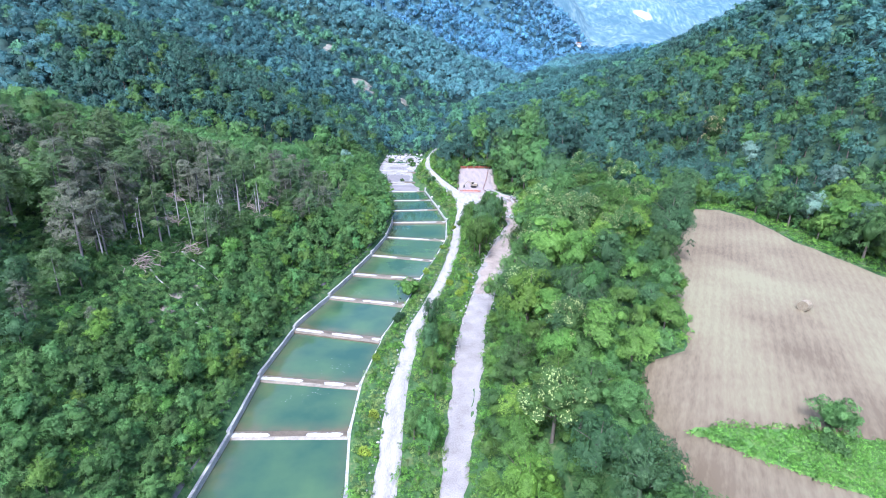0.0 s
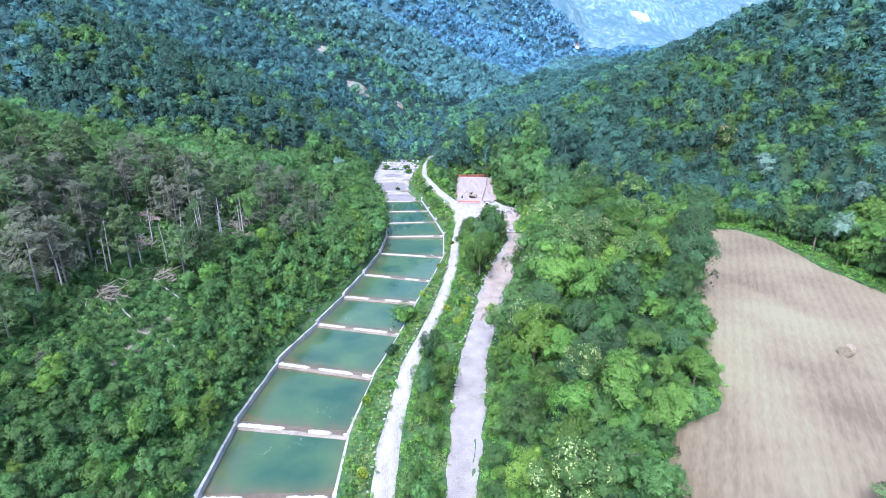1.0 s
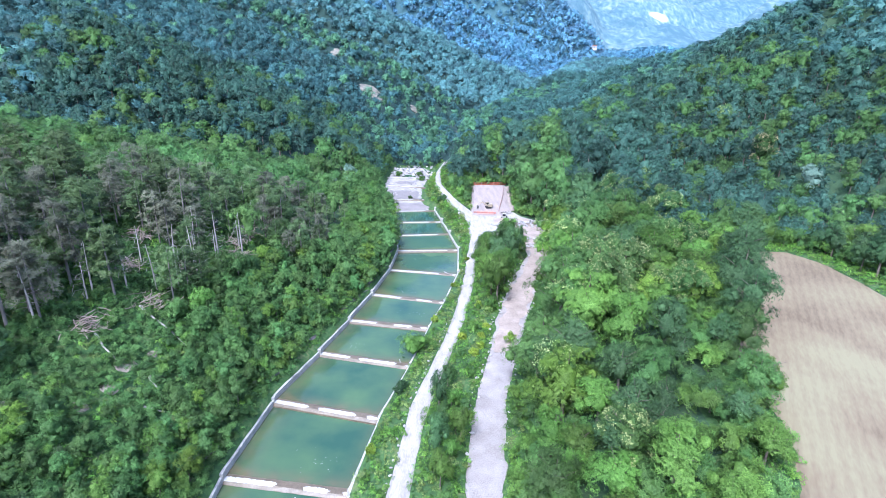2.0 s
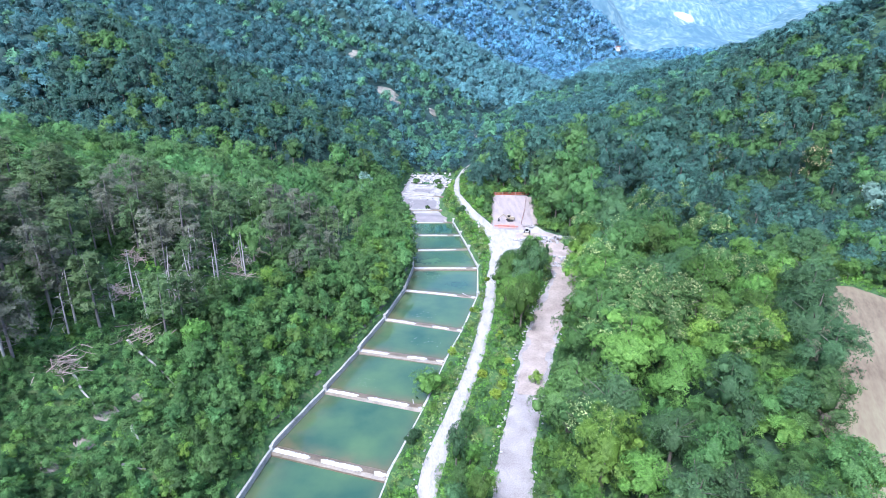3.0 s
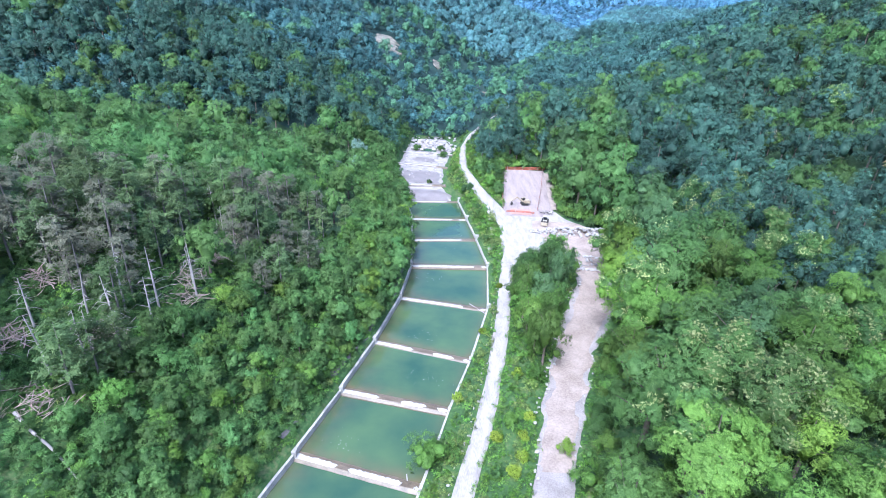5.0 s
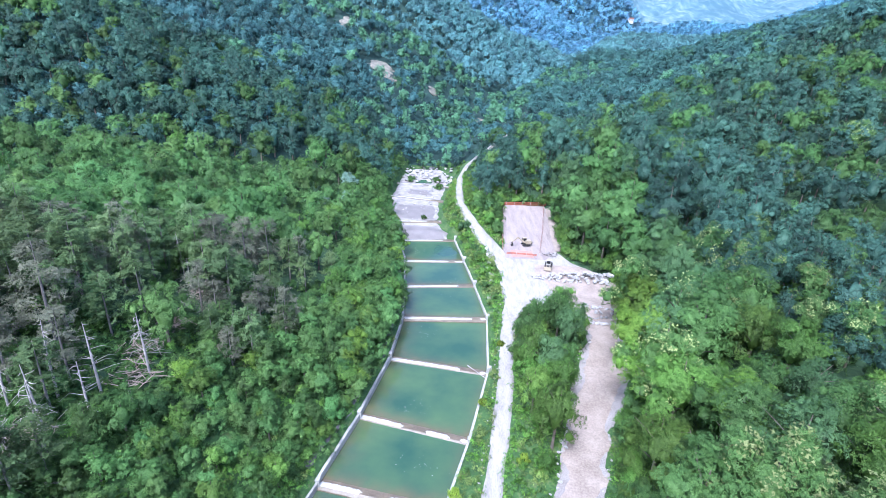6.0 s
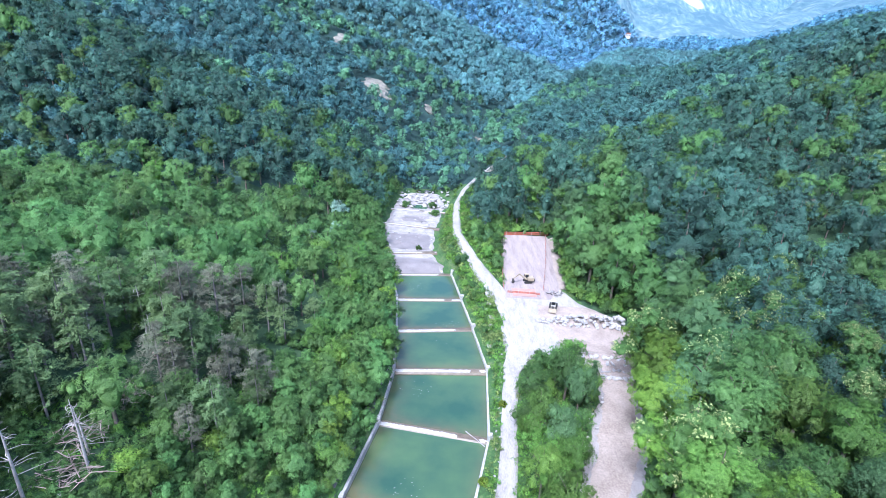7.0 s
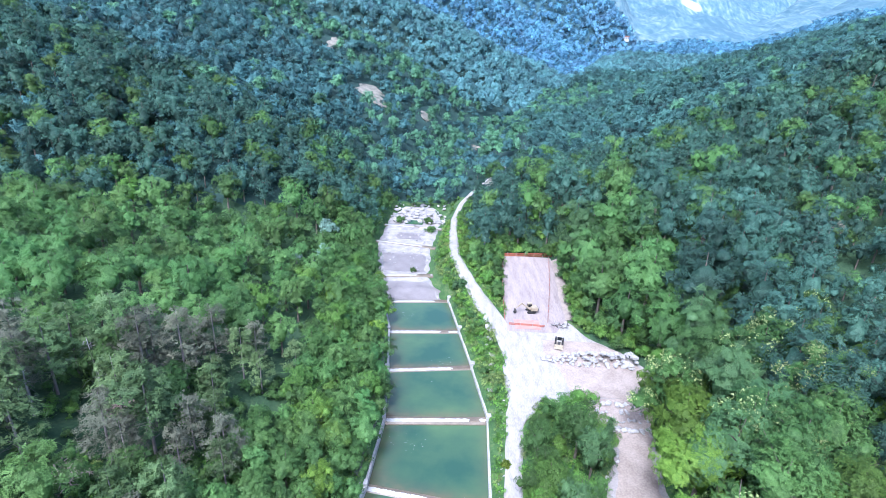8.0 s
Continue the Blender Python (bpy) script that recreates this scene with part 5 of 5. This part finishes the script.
    ob = part("fallen_log", bm, M_DEADWOOD)
    ob.location = a
    tagged(ob, "grey fallen pine trunk lying on the slope", "log", "fallen trunks")


for k_, (a, b) in enumerate([((-47.3, 78.5), (-38.7, 74.7)), ((-44.5, 88.8), (-40.0, 86.5)), ((-38.3, 61.7), (-36.0, 62.2)), ((-43.0, 87.0), (-39.9, 88.1)), ((-49.0, 70.0), (-44.6, 67.0)),
                            ((-41.0, 100.0), (-37.5, 97.0)), ((-40.0, 66.5), (-37.0, 64.0)), ((-56.0, 122.0), (-51.5, 119.0))]):
    fallen_log(a, b, .20 - .02 * (k_ % 3), k_)


M_BRUSH = surface("dry_brushwood", (0.20, 0.15, 0.125), (0.48, 0.39, 0.345), 0.9, fine=8.0)


rng = np.random.default_rng(66)
STICKS = []
for j in range(6):
    bend = rng.normal(0, .12, 3)
    STICKS.append(mesh_of("stick", *join([stem([(0, 0, -1), tuple(bend), (.1, .05, 1)], [.055, .045, .015], 4), stem([tuple(bend), (.35, .1, .55)], [.03, .01], 3), stem([(bend[0] * .5, bend[1] * .5, -.4), (-.3, .2, .1)], [.03, .01], 3)]), [M_BRUSH]))


def brush_heap(x, y, seed):
    """A heap of broken, reddish grey branches."""
    rng = random.Random(seed)
    root = tagged(new("brush_heap"), "heap of broken reddish grey branches on the slope", "brushwood", "brushwood heaps")
    root.location = (x, y, float(ground_height(x, y)) - .1)
    for j in range(75):
        ob = new("stick", STICKS[j % 6])
        ob.parent = root
        ob.location = (rng.gauss(0, 1.3), rng.gauss(0, 1.1), .2 + abs(rng.gauss(.5, .6)))
        ob.rotation_euler = (rng.gauss(1.57, .45), rng.gauss(0, .3), rng.uniform(0, 6.283))
        ob.scale = (1, 1, rng.uniform(.5, 1.5))


for k_, (x, y) in enumerate(HEAPS):
    brush_heap(x, y, 600 + k_)

# ---- stones ----
STONES = []
for s in range(6):
    rng = np.random.default_rng(700 + s)
    bm = bmesh.new()
    bmesh.ops.create_icosphere(bm, subdivisions=1, radius=.5)
    for v in bm.verts:
        v.co *= rng.uniform(.72, 1.2)
        v.co.x *= 1.25
        v.co.z *= .78
    me = bpy.data.meshes.new("boulder")
    bm.to_mesh(me)
    bm.free()
    me.materials.append(M_STONE)
    STONES.append(me)


def stone_group(name, label, category, places, seed):
    """Places: (x, y, lift, size). Each stone is a part."""
    rng = random.Random(seed)
    cx, cy = sum(p[0] for p in places) / len(places), sum(p[1] for p in places) / len(places)
    root = tagged(new(name), label, category)
    root.location = (cx, cy, float(ground_height(cx, cy)))
    for x, y, lift, size in places:
        ob = new("boulder", rng.choice(STONES))
        ob.parent = root
        ob.location = (x - cx, y - cy, float(ground_height(x, y)) + lift + size * .22 + .18 - root.location.z)
        ob.rotation_euler = (rng.uniform(-.5, .5), rng.uniform(-.5, .5), rng.uniform(0, 6.28))
        ob.scale = (size * rng.uniform(.8, 1.3), size * rng.uniform(.7, 1.1), size * rng.uniform(.7, 1.0))
    return root


rng = random.Random(5)
pile = []
for j in range(150):
    t = rng.random() ** .8
    x = 16 + 18.5 * t
    w_ = .5 + 2.1 * math.sin(min(1, t * 1.25) * 1.9)
    v = rng.uniform(-1, 1)
    pile.append((x, 157.3 + v * w_ + .6 * t, max(0, (1 - abs(v)) * w_ * .62 * rng.uniform(.3, 1)), rng.uniform(.45, .75 + .75 * t)))
stone_group("boulder_pile", "long heap of pale quarried boulders across the clearing", "boulders", pile, 1)
stone_group("boulder_row", "row of pale boulders along the edge of the track", "boulders",
            [(6.4 + rng.uniform(-.5, .5) - .03 * (y - 160) ** 2 * .1, y, 0, rng.uniform(.5, 1.5)) for y in (148, 149.2, 151, 154.5, 155.6, 158, 161.5, 162.6, 163.5, 167, 170.5)], 2)
stone_group("rubble_steps", "rows of pale stone slabs where the path meets the clearing", "rubble",
            [(rng.uniform(22.5, 31.5), rng.choice((139.5, 141.3, 143.2, 145.2)) + rng.uniform(-.4, .4), 0, rng.uniform(.4, 1.1)) for j in range(64)], 3)
stone_group("stream_boulders", "pale boulders strewn over the upper stream bed", "boulders",
            [(rng.uniform(-24, -4), rng.uniform(240, 259), .2, rng.uniform(.5, 1.9)) for j in range(90)], 4)
stone_group("bed_stones", "scattered stones on the shingle bed", "stones",
            [(rng.uniform(-23, -8), rng.uniform(196, 240), .15, rng.uniform(.25, .7)) for j in range(60)], 6)
stone_group("path_stones", "loose stones along the edge of the gravel path", "stones",
            [(along(TRACK2_L, y) + rng.uniform(-.6, .9), y, 0, rng.uniform(.2, .7)) for y in np.arange(60, 136, 1.0)]
            + [(along(TRACK2_R, y) + rng.uniform(-.9, .3), y, 0, rng.uniform(.2, .5)) for y in np.arange(60, 136, 1.6)], 7)
stone_group("track_stones", "loose pale stones along the track's verge", "stones",
            [(along(TRACK1_L, y) + rng.uniform(-.7, .1), y, -.1, rng.uniform(.15, .5)) for y in np.arange(34, 146, 1.3)], 8)


# ---- shingle bed: wet stretches and sills ----
def bed_patch(name, y0, y1, mat, label, lift, inset=.6):
    n = 10
    ys = np.linspace(y0, y1, 8)
    sheet(name, [(y, along(LEFT, y) + inset + .5 * math.sin(y * 1.7)) for y in ys], [(y, along(RIGHT, y) - inset - .5 * math.sin(y * 1.3)) for y in ys],
          np.linspace(y0, y1, 12), n, mat, lift, .1, int(y0), label, "stream bed")


bed_patch("wet_gravel", 187.5, 195.5, M_GRAVEL_WET, "smooth brownish wet gravel behind the top weir", .36)
bed_patch("wet_gravel", 202, 214, M_GRAVEL_WET, "grey wet gravel of a silted pool", .36, 1.2)
bed_patch("wet_gravel", 226, 231, M_GRAVEL_WET, "shallow wet gravel in the stream bed", .36, 5)
weir((-22.1, 198.0), (-6.8, 200.0), 3.75, 41)
weir((-26.2, 223.3), (-6.9, 219.5), 4.5, 42)
weir((-25.0, 238.0), (-5.5, 236.0), 5.2, 43)
bed_patch("stream_water", 239, 243, M_WATER, "thin pale stream across the shingle", .42, 7)


# ---- the plot: netting fence, machines, debris ----
def net_fence(points, height, label):
    """Posts with a band of netting between them."""
    root = tagged(new("net_fence"), label, "fence", "fences of the plot")
    base = Vector((*points[0], float(ground_height(*points[0])) + .2))
    root.location = base
    for (x0, y0), (x1, y1) in zip(points, points[1:]):
        n = max(1, round(math.hypot(x1 - x0, y1 - y0) / 2.5))
        for j in range(n):
            a = Vector((x0 + (x1 - x0) * j / n, y0 + (y1 - y0) * j / n, 0))
            b = Vector((x0 + (x1 - x0) * (j + 1) / n, y0 + (y1 - y0) * (j + 1) / n, 0))
            a.z, b.z = float(ground_height(a.x, a.y)) + .2, float(ground_height(b.x, b.y)) + .2
            bm = bmesh.new()
            box(bm, a.x - base.x - .05, a.x - base.x + .05, a.y - base.y - .05, a.y - base.y + .05, a.z - base.z - .4, a.z - base.z + height + .1)
            part("post", bm, M_DEADWOOD, root)
            bm = bmesh.new()
            side = (b - a).cross(Vector((0, 0, 1))).normalized() * .02
            for lo, hi in ((.10, .30), (.42, .56), (.70, .90)):
                q = [a - base + Vector((0, 0, lo * height)), b - base + Vector((0, 0, lo * height)), b - base + Vector((0, 0, hi * height)), a - base + Vector((0, 0, hi * height))]
                f0, f1 = [bm.verts.new(p + side) for p in q], [bm.verts.new(p - side) for p in q]
                bm.faces.new(f0), bm.faces.new(f1[::-1])
                for i in range(4):
                    bm.faces.new((f0[i], f1[i], f1[(i + 1) % 4], f0[(i + 1) % 4]))
            part("netting", bm, M_ORANGE, root, "orange plastic netting")


net_fence([(11.0, 202.8), (26.0, 204.2)], 1.15, "orange netting fence on posts at the back of the plot")
net_fence([(25.0, 203.0), (22.5, 186.0), (19.6, 170.5)], .75, "low orange netting fence along the plot")
net_fence([(12.0, 201.5), (10.8, 184.0), (10.2, 170.5)], .9, "sagging orange netting fence beside the track")
net_fence([(11.0, 169.0), (18.6, 168.6)], .6, "orange netting across the front of the plot")
sheet("grey_strip", [(172, 21.8), (203, 25.6)], [(172, 26), (203, 30)], np.arange(172, 203, 1.0), 6, M_DRY, .22, .2, 61, "bare grey earth beside the plot", "strip")
sheet("dirt_bank", [(147, 20), (160, 16)], [(147, 33), (152, 37), (160, 34), (166, 27)], np.arange(147, 164, .8), 14, M_DRY, .27, .4, 62, "bare dusty earth around the boulders", "dirt")


sheet("rubble_ground", [(137, 21.8), (149, 20)], [(137, 31.5), (149, 34)], np.arange(137, 149, .8), 10, M_DRY, .2, .3, 63, "bare earth and rubble at the head of the path", "dirt")
sheet("pink_apron", [(167.4, 11.2), (171.5, 11.4)], [(167.4, 18.4), (171.5, 18.8)], np.arange(167.4, 171.5, .6), 8, M_PINK, .34, .15, 64, "faded orange netting lying flat on the ground", "netting")


def wheel_parts(root, name, x, y, z, r, w_):
    bm = bmesh.new()
    bmesh.ops.create_cone(bm, cap_ends=True, segments=18, radius1=r, radius2=r, depth=w_, matrix=Matrix.Translation((x, y, z)) @ Matrix.Rotation(radians(90), 4, "Y"))
    bmesh.ops.bevel(bm, geom=[e_ for e_ in bm.edges if abs(e_.calc_face_angle(0)) > 1], offset=.05, segments=2)
    ob = part(name, bm, M_RUBBER, root)
    bm = bmesh.new()
    bmesh.ops.create_cone(bm, cap_ends=True, segments=14, radius1=r * .5, radius2=r * .45, depth=w_ + .04, matrix=Matrix.Translation((x, y, z)) @ Matrix.Rotation(radians(90), 4, "Y"))
    part("rim", bm, M_STEEL, ob)


def solid(root, name, boxes, mat, bevel=.05, label=""):
    """Boxes (x0, x1, y0, y1, z0, z1), bevelled, as one part."""
    bm = bmesh.new()
    for b_ in boxes:
        box(bm, *b_)
    bmesh.ops.bevel(bm, geom=bm.edges[:], offset=bevel, segments=2, affect="EDGES")
    return part(name, bm, mat, root, label)


def arm(root, name, a, b, w0, w1, mat, depth=.3):
    """A tapering beam between two points."""
    bm = bmesh.new()
    a, b = Vector(a), Vector(b)
    u = (b - a).normalized()
    s = Vector((0, 1, 0))
    n = u.cross(s)
    r0 = [bm.verts.new(a + s * i * depth / 2 + n * j * w0 / 2) for i, j in ((-1, -1), (1, -1), (1, 1), (-1, 1))]
    r1 = [bm.verts.new(b + s * i * depth / 2 + n * j * w1 / 2) for i, j in ((-1, -1), (1, -1), (1, 1), (-1, 1))]
    bm.faces.new(r0), bm.faces.new(r1[::-1])
    for i in range(4):
        bm.faces.new((r0[i], r1[i], r1[(i + 1) % 4], r0[(i + 1) % 4]))
    bmesh.ops.recalc_face_normals(bm, faces=bm.faces)
    return part(name, bm, mat, root)


def excavator(x, y, turn):
    root = tagged(new("excavator"), "small dusty yellow excavator with its arm stretched out", "excavator")
    root.location, root.rotation_euler = (x, y, float(ground_height(x, y)) + .28), (0, 0, radians(turn))
    root.scale = (.8, .8, .8)
    for s in (-1, 1):
        solid(root, "crawler", [(-1.3, 1.3, s * .95 - .24, s * .95 + .24, 0, .62)], M_RUBBER, .2)
    solid(root, "undercarriage", [(-.8, .8, -.75, .75, .25, .62)], M_STEEL)
    solid(root, "upper_body", [(-.2, 1.75, -1.1, 1.1, .75, 1.75)], M_YELLOW_PAINT, .12)
    solid(root, "counterweight", [(1.55, 1.95, -1.05, 1.05, .75, 1.55)], M_STEEL, .1)
    cab = solid(root, "cab", [(-1.0, .35, .1, 1.1, .75, 2.55)], M_YELLOW_PAINT, .1)
    solid(cab, "window", [(-1.03, -.98, .2, 1.0, 1.35, 2.35), (-.85, .2, 1.08, 1.13, 1.35, 2.35), (-.85, .2, .07, .12, 1.35, 2.35)], M_GLASS, .01, "dark cab glass")
    arm(root, "boom", (-.3, -.35, 1.1), (-2.9, -.35, 2.9), .5, .36, M_YELLOW_PAINT)
    arm(root, "stick", (-2.75, -.35, 3.0), (-4.7, -.35, 1.3), .36, .24, M_YELLOW_PAINT)
    bm = bmesh.new()
    prof = [(-4.9, 1.3), (-4.4, 1.15), (-4.25, .6), (-4.5, .2), (-5.0, .15), (-4.75, .6)]
    a = [bm.verts.new((px, -.8, pz)) for px, pz in prof]
    b_ = [bm.verts.new((px, .1, pz)) for px, pz in prof]
    bm.faces.new(a), bm.faces.new(b_[::-1])
    for i in range(6):
        bm.faces.new((a[i], b_[i], b_[(i + 1) % 6], a[(i + 1) % 6]))
    bmesh.ops.recalc_face_normals(bm, faces=bm.faces)
    part("bucket", bm, M_STEEL, root)
    arm(root, "ram", (-.6, -.35, .95), (-1.9, -.35, 1.9), .12, .1, M_STEEL, .12)


excavator(16.4, 174.6, 8)


def loader(x, y, turn):
    """A small wheel loader: hull between four large tyres, cab with glass all round, lift arms and a bucket."""
    root = tagged(new("wheel_loader"), "small dusty cream wheel loader with dark tyres parked on gravel", "loader")
    root.location, root.rotation_euler = (x, y, float(ground_height(x, y)) + .3), (0, 0, radians(turn))
    root.scale = (.8, .8, .8)
    solid(root, "chassis", [(-.55, .55, -1.9, 1.9, .5, .95)], M_STEEL)
    solid(root, "bonnet", [(-.62, .62, .5, 1.95, .9, 1.55)], M_WHITE_PAINT, .12)
    solid(root, "counterweight", [(-.7, .7, 1.85, 2.15, .6, 1.3)], M_STEEL, .08)
    cab = solid(root, "cab", [(-.65, .65, -.6, .55, .9, 1.35), (-.65, -.57, -.6, -.5, 1.3, 2.3), (.57, .65, -.6, -.5, 1.3, 2.3), (-.65, -.57, .45, .55, 1.3, 2.3), (.57, .65, .45, .55, 1.3, 2.3)], M_WHITE_PAINT, .02)
    solid(cab, "window", [(-.56, .56, -.57, -.53, 1.36, 2.28), (-.56, .56, .48, .52, 1.36, 2.28), (-.63, -.59, -.48, .44, 1.36, 2.28), (.59, .63, -.48, .44, 1.36, 2.28)], M_GLASS, .01, "dark cab glass")
    solid(cab, "roof", [(-.72, .72, -.68, .62, 2.3, 2.42)], M_WHITE_PAINT, .04)
    for sx in (-.42, .42):
        solid(root, "lift_arm", [(sx - .07, sx + .07, -2.5, -.7, .75, 1.0)], M_YELLOW_PAINT, .03)
        for sy in (-1.2, 1.2):
            wheel_parts(root, "wheel", sx * 2.1, sy, .62, .62, .42)
    bm = bmesh.new()
    prof = [(-2.3, 1.05), (-2.45, .3), (-3.05, .18), (-3.1, .26), (-2.6, .42), (-2.45, 1.0)]
    lo, hi = [[bm.verts.new((x_, py, pz)) for py, pz in prof] for x_ in (-1.05, 1.05)]
    bm.faces.new(lo), bm.faces.new(hi[::-1])
    for i in range(6):
        bm.faces.new((lo[i], hi[i], hi[(i + 1) % 6], lo[(i + 1) % 6]))
    bmesh.ops.recalc_face_normals(bm, faces=bm.faces)
    part("bucket", bm, M_YELLOW_PAINT, root)


loader(20.6, 162.6, -14)
rng = random.Random(9)
root = tagged(new("debris_heap"), "small heap of branches and grey rubble beside the plot", "debris")
root.location = (22.0, 169.3, float(ground_height(22.0, 169.3)) + .2)
for j in range(22):
    bm = bmesh.new()
    box(bm, -rng.uniform(.4, 1.3), rng.uniform(.4, 1.3), -.06, .06, -.05, .06, Matrix.Translation((rng.uniform(-1.6, 1.6), rng.uniform(-.8, .8), rng.uniform(.05, .6))) @ Euler((rng.uniform(-.4, .4), rng.uniform(-.4, .4), rng.uniform(0, 3.1))).to_matrix().to_4x4())
    part("branch", bm, M_DEADWOOD if j % 3 else M_STEEL, root)

# ---- the field's bale, grass strip and fringes ----
bm = bmesh.new()
bmesh.ops.create_cone(bm, cap_ends=True, segments=28, radius1=.75, radius2=.75, depth=1.25, matrix=Matrix.Rotation(radians(90), 4, "Y"))
bmesh.ops.bevel(bm, geom=[e_ for e_ in bm.edges if abs(e_.calc_face_angle(0)) > 1], offset=.09, segments=3)
for v in bm.verts:
    v.co += Vector((random.uniform(-.02, .02), random.uniform(-.02, .02), random.uniform(-.02, .02)))
bale = part("hay_bale", bm, M_STRAW)
bale.location, bale.rotation_euler = (53.8, 50.7, float(ground_height(53.8, 50.7)) + .85), (0, 0, .5)
tagged(bale, "round bale of pale straw lying in the mown field", "hay bale")
STRIP_LOW = [(25.5, 25.6), (29, 23.0), (33.5, 20.3), (39.6, 17.5), (60, 10)]
STRIP_TOP = [(25.5, 25.9), (28, 27.0), (33, 27.2), (37.6, 26.6), (43, 25.4), (60, 22)]
_edge = [(v, float(np.interp(-v, [-q[1] for q in STRIP_LOW], [q[0] for q in STRIP_LOW]))) for v in np.arange(10.5, 26.6, .5)]
_back = [(v, 60.0 if v < 22 else float(np.interp(-v, [-q[1] for q in STRIP_TOP[3:]][::1], [q[0] for q in STRIP_TOP[3:]]))) for v in np.arange(10.5, 26.6, .5)]
sheet("grass_strip_ground", _edge, _back, np.arange(10.5, 26.6, .5), 26, M_GRASS, .26, .2, 73, "green turf of the uncut strip in the field", "grass")
x, y, rn = scatter(25, 58, 9, 29, .55, 71)
keep = (y > along(STRIP_LOW, x)) & (y < along(STRIP_TOP, x))
items = [(("weed", int(rn.integers(4))), xi, yi, float(ground_height(xi, yi)) + .15, rn.uniform(.35, .75), rn.uniform(0, 6.283), .45 + .2 * rn.random()) for xi, yi in zip(x[keep], y[keep])]
x, y, rn = scatter(20, 105, 14, 104, .95, 72)
out_l, out_r = along(FIELD_L, y) - x, x - along(FIELD_R, y)
keep = ((out_l > -.3) & (out_l < 3.2)) | ((out_r > -.3) & (out_r < 5.5)) | ((y > 96) & (y < 101) & (x > 57) & (x < 70)) | ((x > 27) & (y > 35) & (y < 46) & (out_l > -.3) & (out_l < 7))
keep &= y < 101
items += [(("weed", int(rn.integers(4))), xi, yi, float(ground_height(xi, yi)), rn.uniform(.5, 1.1), rn.uniform(0, 6.283), rn.random()) for xi, yi in zip(x[keep], y[keep])]
plant("grass_strip", items, "lush bright green grass in and around the mown field", False)


# ---- bare scars on the mountainsides ----
M_SCAR = surface("pale_scar_earth", (0.09, 0.10, 0.07), (0.32, 0.285, 0.235), 0.35, fine=1.4, bump=.8, spread=(.36, .64))
def scar(x, y, rx, ry, label):
    ys = np.linspace(y - ry, y + ry, 9)
    half = [rx * math.sqrt(max(.04, 1 - ((v - y) / ry) ** 2)) for v in ys]
    sheet("bare_scar", [(v, x - h_) for v, h_ in zip(ys, half)], [(v, x + h_) for v, h_ in zip(ys, half)], np.linspace(y - ry, y + ry, 16), 10, M_SCAR, .6, 1.0, int(x * 3) % 97, label, "rock")


for x, y, rx, ry in SCARS:
    scar(x, y, rx, ry, "pale bare earth scar in the wooded mountainside")


# ---- far houses ----
def far_house(x, y, w_, d_, h_):
    z = float(ground_height(x, y))
    root = tagged(new("house"), "small pale far-off house with a clay roof", "house", "far houses")
    root.location = (x, y, z)
    solid(root, "wall", [(-w_ / 2, w_ / 2, -d_ / 2, d_ / 2, -3, h_)], M_RENDER, .05)
    bm = bmesh.new()
    p = [(-w_ / 2 - .5, -d_ / 2 - .5, h_), (w_ / 2 + .5, -d_ / 2 - .5, h_), (w_ / 2 + .5, d_ / 2 + .5, h_), (-w_ / 2 - .5, d_ / 2 + .5, h_), (-w_ / 2 - .5, 0, h_ + d_ * .3), (w_ / 2 + .5, 0, h_ + d_ * .3)]
    v = [bm.verts.new(q) for q in p]
    for f in ((0, 1, 5, 4), (2, 3, 4, 5), (0, 4, 3), (1, 2, 5), (3, 2, 1, 0)):
        bm.faces.new([v[i] for i in f])
    part("roof", bm, M_ROOF, root)
    for j in range(3):
        wx = -w_ / 2 + w_ * (j + .5) / 3
        solid(root, "window", [(wx - .6, wx + .6, -d_ / 2 - .06, -d_ / 2 - .01, 1.2, 2.6)], M_GLASS, .01)


for x, y, w_ in ((240, 894, 6), (249, 902, 8), (257, 898, 6), (266, 905, 6)):
    far_house(x, y, w_, 6, 3.6)

# ---- foam flecks and a stick on the pools ----
rng = np.random.default_rng(77)
vs, fs = [], []
for (a, b, z), (a2, b2, z2) in zip(WEIRS, WEIRS[1:]):
    for c_ in range(1):
        y0 = rng.uniform(min(a[1], b[1]) + 2, max(a2[1], b2[1]) - 2)
        x0 = rng.uniform(along(LEFT, y0) + 3, along(RIGHT, y0) - 3)
        for j in range(20):
            x, y = x0 + rng.normal(0, 1.7), y0 + rng.normal(0, 1.5)
            if along(LEFT, y) + .6 < x < along(RIGHT, y) - .6 and a[1] + 1 < y < a2[1] - 2:
                r_ = rng.uniform(.03, .10)
                k_ = len(vs)
                vs += [(x - r_, y, z + .002), (x, y - r_ * .6, z + .002), (x + r_ * 1.1, y + .02, z + .002), (x + .02, y + r_ * .7, z + .002)]
                fs.append((k_, k_ + 1, k_ + 2, k_ + 3))
tagged(new("foam_flecks", mesh_of("foam_flecks", vs, fs, [M_CREST])), "small white foam flecks floating on the pools", "foam", kind="stuff")
for x0, y0, x1, y1, z in ((1.2, 127.2, 4.2, 124.2, 1.75), (-6.8, 85.6, -6.6, 84.6, .9)):
    bm = bmesh.new()
    u = Vector((x1 - x0, y1 - y0, -.2))
    m = Matrix.Translation((x0, y0, z)) @ u.to_track_quat("X", "Z").to_matrix().to_4x4()
    box(bm, 0, u.length, -.06, .06, -.05, .06, m)
    bmesh.ops.bevel(bm, geom=bm.edges[:], offset=.03, segments=2)
    tagged(part("driftwood", bm, M_DEADWOOD), "bleached stick caught on the weir crest", "driftwood")
